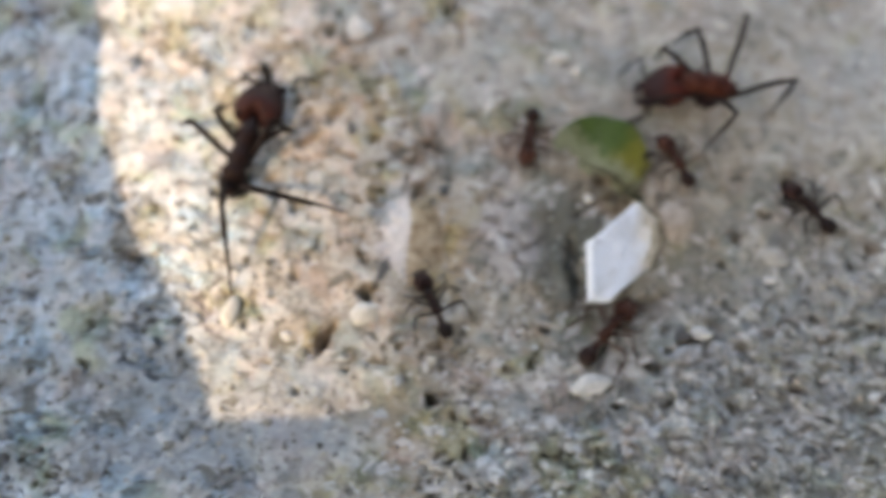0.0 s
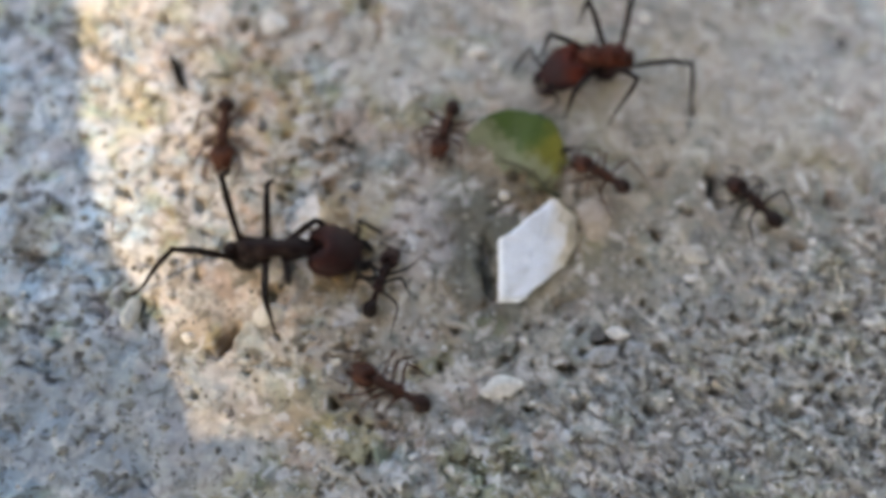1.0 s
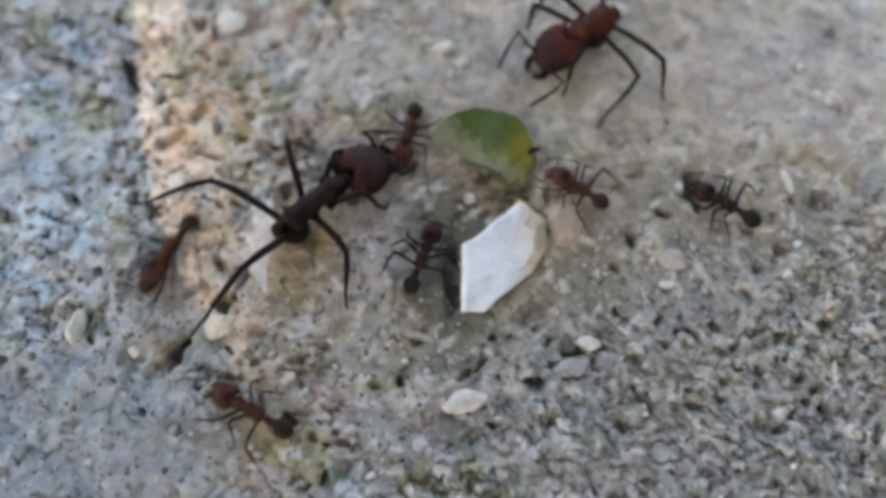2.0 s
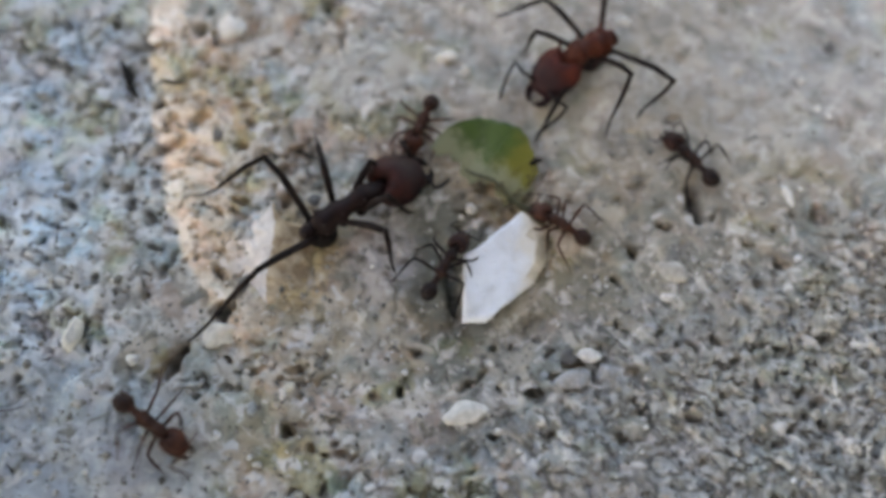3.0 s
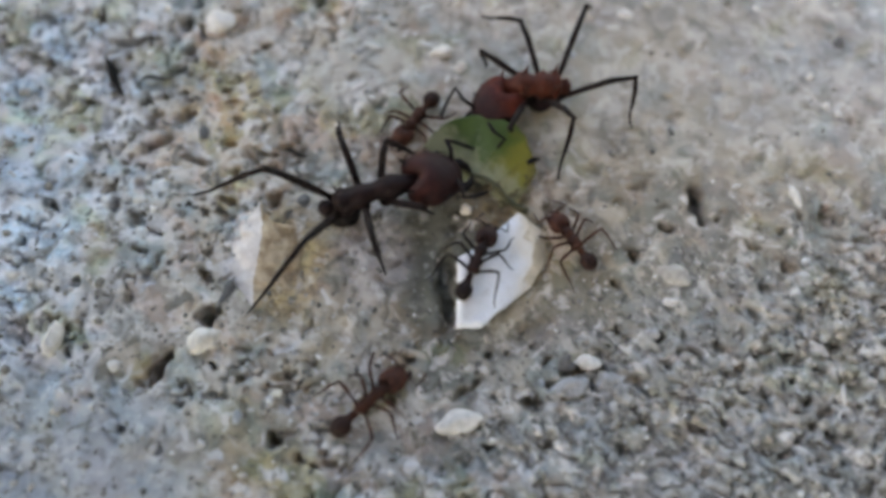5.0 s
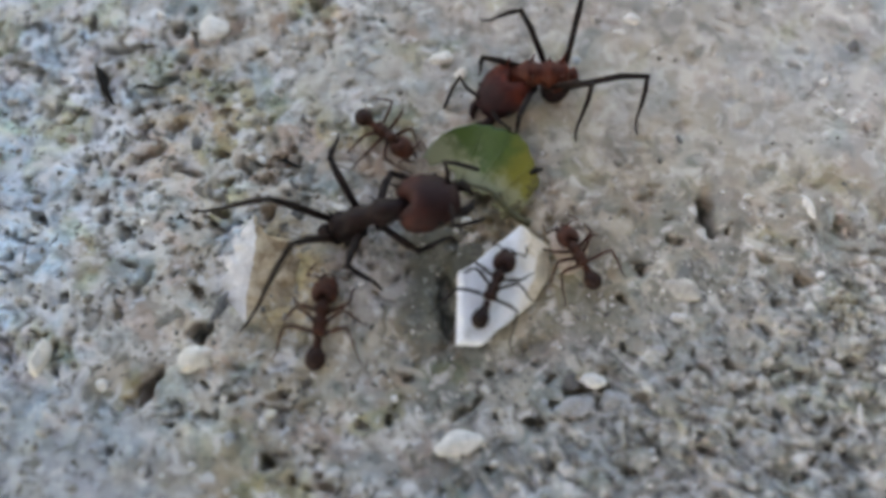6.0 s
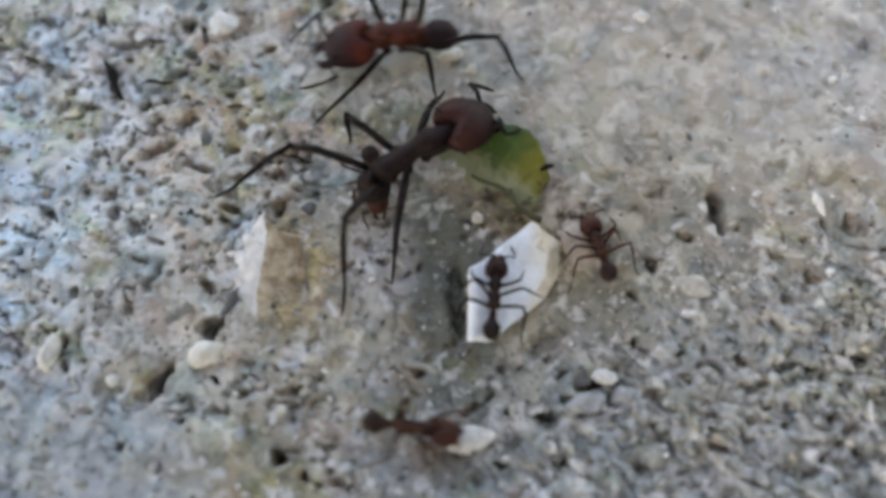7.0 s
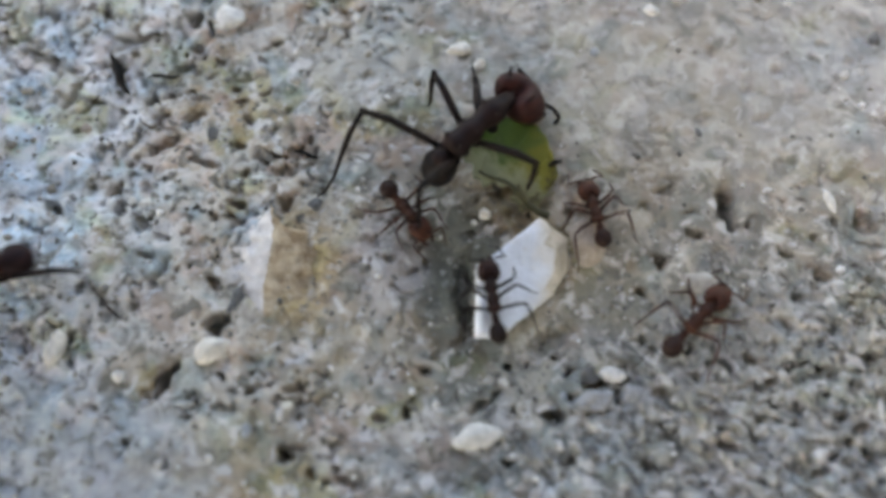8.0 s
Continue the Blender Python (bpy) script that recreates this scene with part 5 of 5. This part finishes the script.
def motions():
    go(dark_soldier, [(0, -39.1, 10.0, 74), (0.3, -39.8, 8.5, 50), (0.5, -38.3, 1.4, 16), (0.6, -37.6, 2.1, 5), (0.8, -32.7, 0.1, -8), (1, -22.8, -3.6, -0), (1.2, -20.6, -4.8, 5), (1.5, -20.0, -4.6, 17), (1.8, -14.4, 1.5, 25), (2, -13.8, 3.5, 39), (2.2, -14.8, 3.5, 38), (3.3, -9.6, 3.8, 32), (3.5, -9.8, 3.9, 30), (4, -8.4, 5.0, 26), (4.5, -7.4, 5.4, 23), (5.8, -5.6, 4.0, 5), (6, -5.7, 3.8, 7), (6.5, -3.9, 4.0, 6), (6.8, -4.8, 7.9, 19), (7, -3.5, 9.9, 32), (7.2, -3.5, 10.0, 37), (7.5, -1.2, 10.7, 53), (7.8, 0.4, 11.5, 42), (8, 1.9, 12.1, 44)], [(0, 0), (4.7, 0), (5.8, 0.8), (6.5, 0.9), (7.0, 2.2), (8, 2.6)], give=2.0, stands=DARK_STANDS,
       tilts=[(0, 0), (4.7, 0), (5.8, 26), (6.6, 28), (7.0, 8), (7.4, 0), (8, 0)])
    go(red_soldier, [(0, 17.3, 17.9, 171), (0.3, 16.3, 18.3, 185), (0.5, 16.5, 18.8, 200), (1, 14.6, 20.8, 183), (1.5, 13.5, 20.2, 189), (1.8, 16.3, 23.6, 206), (2, 16.7, 24.4, 212), (3.3, 15.1, 21.0, 205), (3.5, 14.1, 18.7, 176), (4, 13.0, 18.2, 145), (4.5, 10.9, 17.1, 169), (5.8, 9.9, 19.1, 185), (6, 10.6, 19.6, 180), (6.3, 9.8, 20.7, 169), (6.5, 6.2, 23.1, 162), (6.8, 1.4, 25.9, 173), (7, -6.1, 23.7, 185), (7.2, -12.1, 23.5, 186), (7.5, -21.9, 20.4, 195), (7.8, -36.2, 4.0, 210), (8, -47.8, -3.8, 206)], give=2.0, stands=RED_STANDS)
    tail, joint = red_soldier[2]
    walk(tail, [(t, at(joint[0] + fore, joint[1], joint[2] - 0.3 * fore, 0, bend, 0)) for t, bend, fore in
                ((0, -120, 1.3), (5.8, -120, 1.3), (6.15, -80, 0.9), (6.4, -40, 0.4), (6.6, -15, 0), (7.0, -6, 0), (8.0, -6, 0))])
    tail, joint = dark_soldier[2]
    walk(tail, [(t, at(*joint, 0, bend, 0)) for t, bend in ((0, -112), (2.2, -114), (4.6, -112), (6.4, -112), (6.8, -90), (7.2, -68), (8.0, -62))])
    nod(dark_soldier, [(0, 12, 0), (3.3, 16, 0), (6.5, 20, 0), (7.0, 28, 0), (7.4, 44, 0), (7.7, 55, -6), (8.0, 58, -8)])
    nod(red_soldier, [(0, 24, 12), (0.5, 20, 25), (1.0, 24, 20), (1.5, 26, 18), (2.0, 14, 4), (3.3, 22, 25), (3.5, 24, 30), (4.0, 16, 18), (4.5, 18, 36), (5.8, 18, 40), (6.0, 18, 40), (6.5, 12, 12), (7.0, 10, 8), (8.0, 10, 5)])
    go(seed_ant, [(0, -16.6, -9.7, 114), (0.3, -16.6, -10.3, 104), (0.5, -15.0, -10.1, 98), (0.9, -13.4, -9.0, 76), (1, -12.2, -7.1, 70), (1.5, -6.6, -6.3, 51), (2, -3.2, -3.3, 69), (3.3, 0.5, -3.8, 58), (3.5, 1.9, -3.6, 61), (4, 3.0, -2.3, 54), (4.5, 2.8, -2.1, 68), (5.8, 3.7, -5.1, 66), (6, 4.5, -4.2, 67), (6.5, 4.3, -4.5, 63), (7, 3.5, -5.5, 85), (7.5, 2.8, -6.0, 104), (8, 2.7, -6.1, 98)], [(0, 0), (2.3, 0), (3.2, 2.6), (4.6, 2.9), (5.6, 2.7), (8, 2.7)])
    go(left_walker, [(0, 3.2, -12.5, 49), (0.3, -2.4, -15.2, 91), (0.5, -5.7, -15.7, 130), (0.9, -7.8, -18.2, 158), (1, -10.7, -18.8, 153), (1.2, -12.0, -18.9, 135), (1.5, -17.5, -16.7, 135), (1.8, -17.8, -20.4, 131), (2, -20.3, -19.6, 151), (2.2, -25.6, -19.5, 157), (2.6, -38.4, -22.5, 185), (3.3, -56.7, -21.1, 165), (4.5, -61.0, -10.7, 121), (5.3, -51.8, 4.1, 61), (5.8, -44.8, 12.6, 50), (5.9, -47.4, 9.4, 47), (6, -52.5, 5.8, 44), (6.4, -62.0, 0.0, 42), (8, -66.0, -2.0, 42)])
    go(round_walker, [(0, -38.5, 35.8, 1), (0.3, -38.0, 28.1, 27), (0.5, -35.3, 28.2, 30), (0.65, -31.6, 25.8, -25), (0.8, -30.7, 21.8, -87), (1, -31.0, 12.2, -90), (1.2, -29.5, 7.9, -86), (1.5, -27.4, 7.4, -92), (1.8, -27.0, 5.7, -98), (2, -30.2, -1.7, -122), (2.2, -33.5, -8.9, -140), (2.5, -36.5, -11.4, -112), (2.8, -33.9, -16.6, -72), (3.05, -29.9, -19.9, -15), (3.3, -28.1, -19.9, 70), (3.5, -25.2, -20.2, 45), (4, -19.9, -19.8, 17), (4.5, -14.2, -21.1, 5), (4.7, -11.6, -20.1, 13), (5.1, -7.5, -15.5, 53), (5.8, -11.4, -8.9, 92), (6, -12.3, -7.2, 84), (6.2, -11.9, -9.5, 61), (6.5, -13.6, -11.5, 38), (6.8, -11.6, -14.3, -6), (7, -4.7, -17.4, -9), (7.2, 3.3, -17.4, 12), (7.5, 13.8, -15.5, 19), (7.8, 19.8, -8.7, 55), (8, 22.4, -7.4, 46)])
    go(leaf_ant, [(0, -4.9, 11.9, -100), (0.5, -5.0, 11.7, -104), (1, -4.7, 12.3, -107), (1.5, -4.5, 12.3, -109), (2, -4.6, 11.8, -103), (3.3, -3.2, 14.4, -114), (3.5, -3.2, 14.3, -114), (4, -2.7, 14.8, -118), (4.4, -5.3, 18.2, -97), (4.7, -3.0, 14.8, -150), (5.2, -3.6, 14.3, -93), (5.8, -5.9, 14.1, -22), (6, -6.7, 13.7, -41), (6.5, -8.4, 10.7, -78), (7, -8.6, 8.2, -80), (7.4, -8.0, 4.3, -95), (7.5, -7.7, 3.4, -84), (8, -6.1, 4.3, -53)])
    go(leaf_helper, [(0, 12.8, 8.5, 116), (0.3, 12.9, 8.2, 124), (0.5, 14.1, 7.5, 124), (1, 13.5, 6.1, 148), (1.5, 13.3, 5.8, 155), (2, 14.2, 4.6, 145), (3.3, 11.6, 1.6, 149), (3.5, 13.0, 1.5, 154), (4, 12.6, 0.2, 142), (4.5, 13.1, 0.3, 129), (6, 13.4, -0.1, 117), (6.5, 13.9, 0.4, 101), (7, 14.3, 0.5, 107), (7.5, 14.1, 1.7, 107), (8, 13.2, 3.7, 104)])
    go(rim_ant, [(0, 28.6, 2.7, 130), (0.5, 31.8, 2.1, 127), (1, 31.2, 2.9, 133), (1.5, 31.1, 3.5, 130), (2, 30.2, 2.7, 147), (2.2, 29.1, 3.6, 145), (2.8, 27.1, 8.2, 129), (3.3, 24.9, 15.8, 134), (3.5, 19.8, 22.7, 134), (3.9, 9.3, 26.7, 176), (4.2, 8.7, 26.7, 163), (4.4, 9.0, 28.7, 149), (4.7, 4.9, 36.7, 135), (5.3, 1.8, 47.7, 107), (8, -1.2, 51.4, 107)])
    go(edge_ant, [(0, 53.1, -14.0, 138), (3.1, 61.4, -11.7, 137), (3.4, 48.1, -5.6, 144), (3.6, 39.2, 1.7, 149), (3.9, 33.2, 4.2, 139), (4.1, 35.6, 2.8, 138), (4.3, 41.6, 1.2, 125), (4.5, 46.2, 0.4, 124), (4.8, 55.6, -2.6, 127), (8, 56.3, -4.3, 127)])
    # the unseen board drifts overhead as a phone would, and its shade with it
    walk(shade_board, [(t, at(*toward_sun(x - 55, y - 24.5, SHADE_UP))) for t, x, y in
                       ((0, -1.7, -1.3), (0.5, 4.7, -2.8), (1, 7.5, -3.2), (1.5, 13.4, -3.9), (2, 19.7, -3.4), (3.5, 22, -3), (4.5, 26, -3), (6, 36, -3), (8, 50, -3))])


motions()
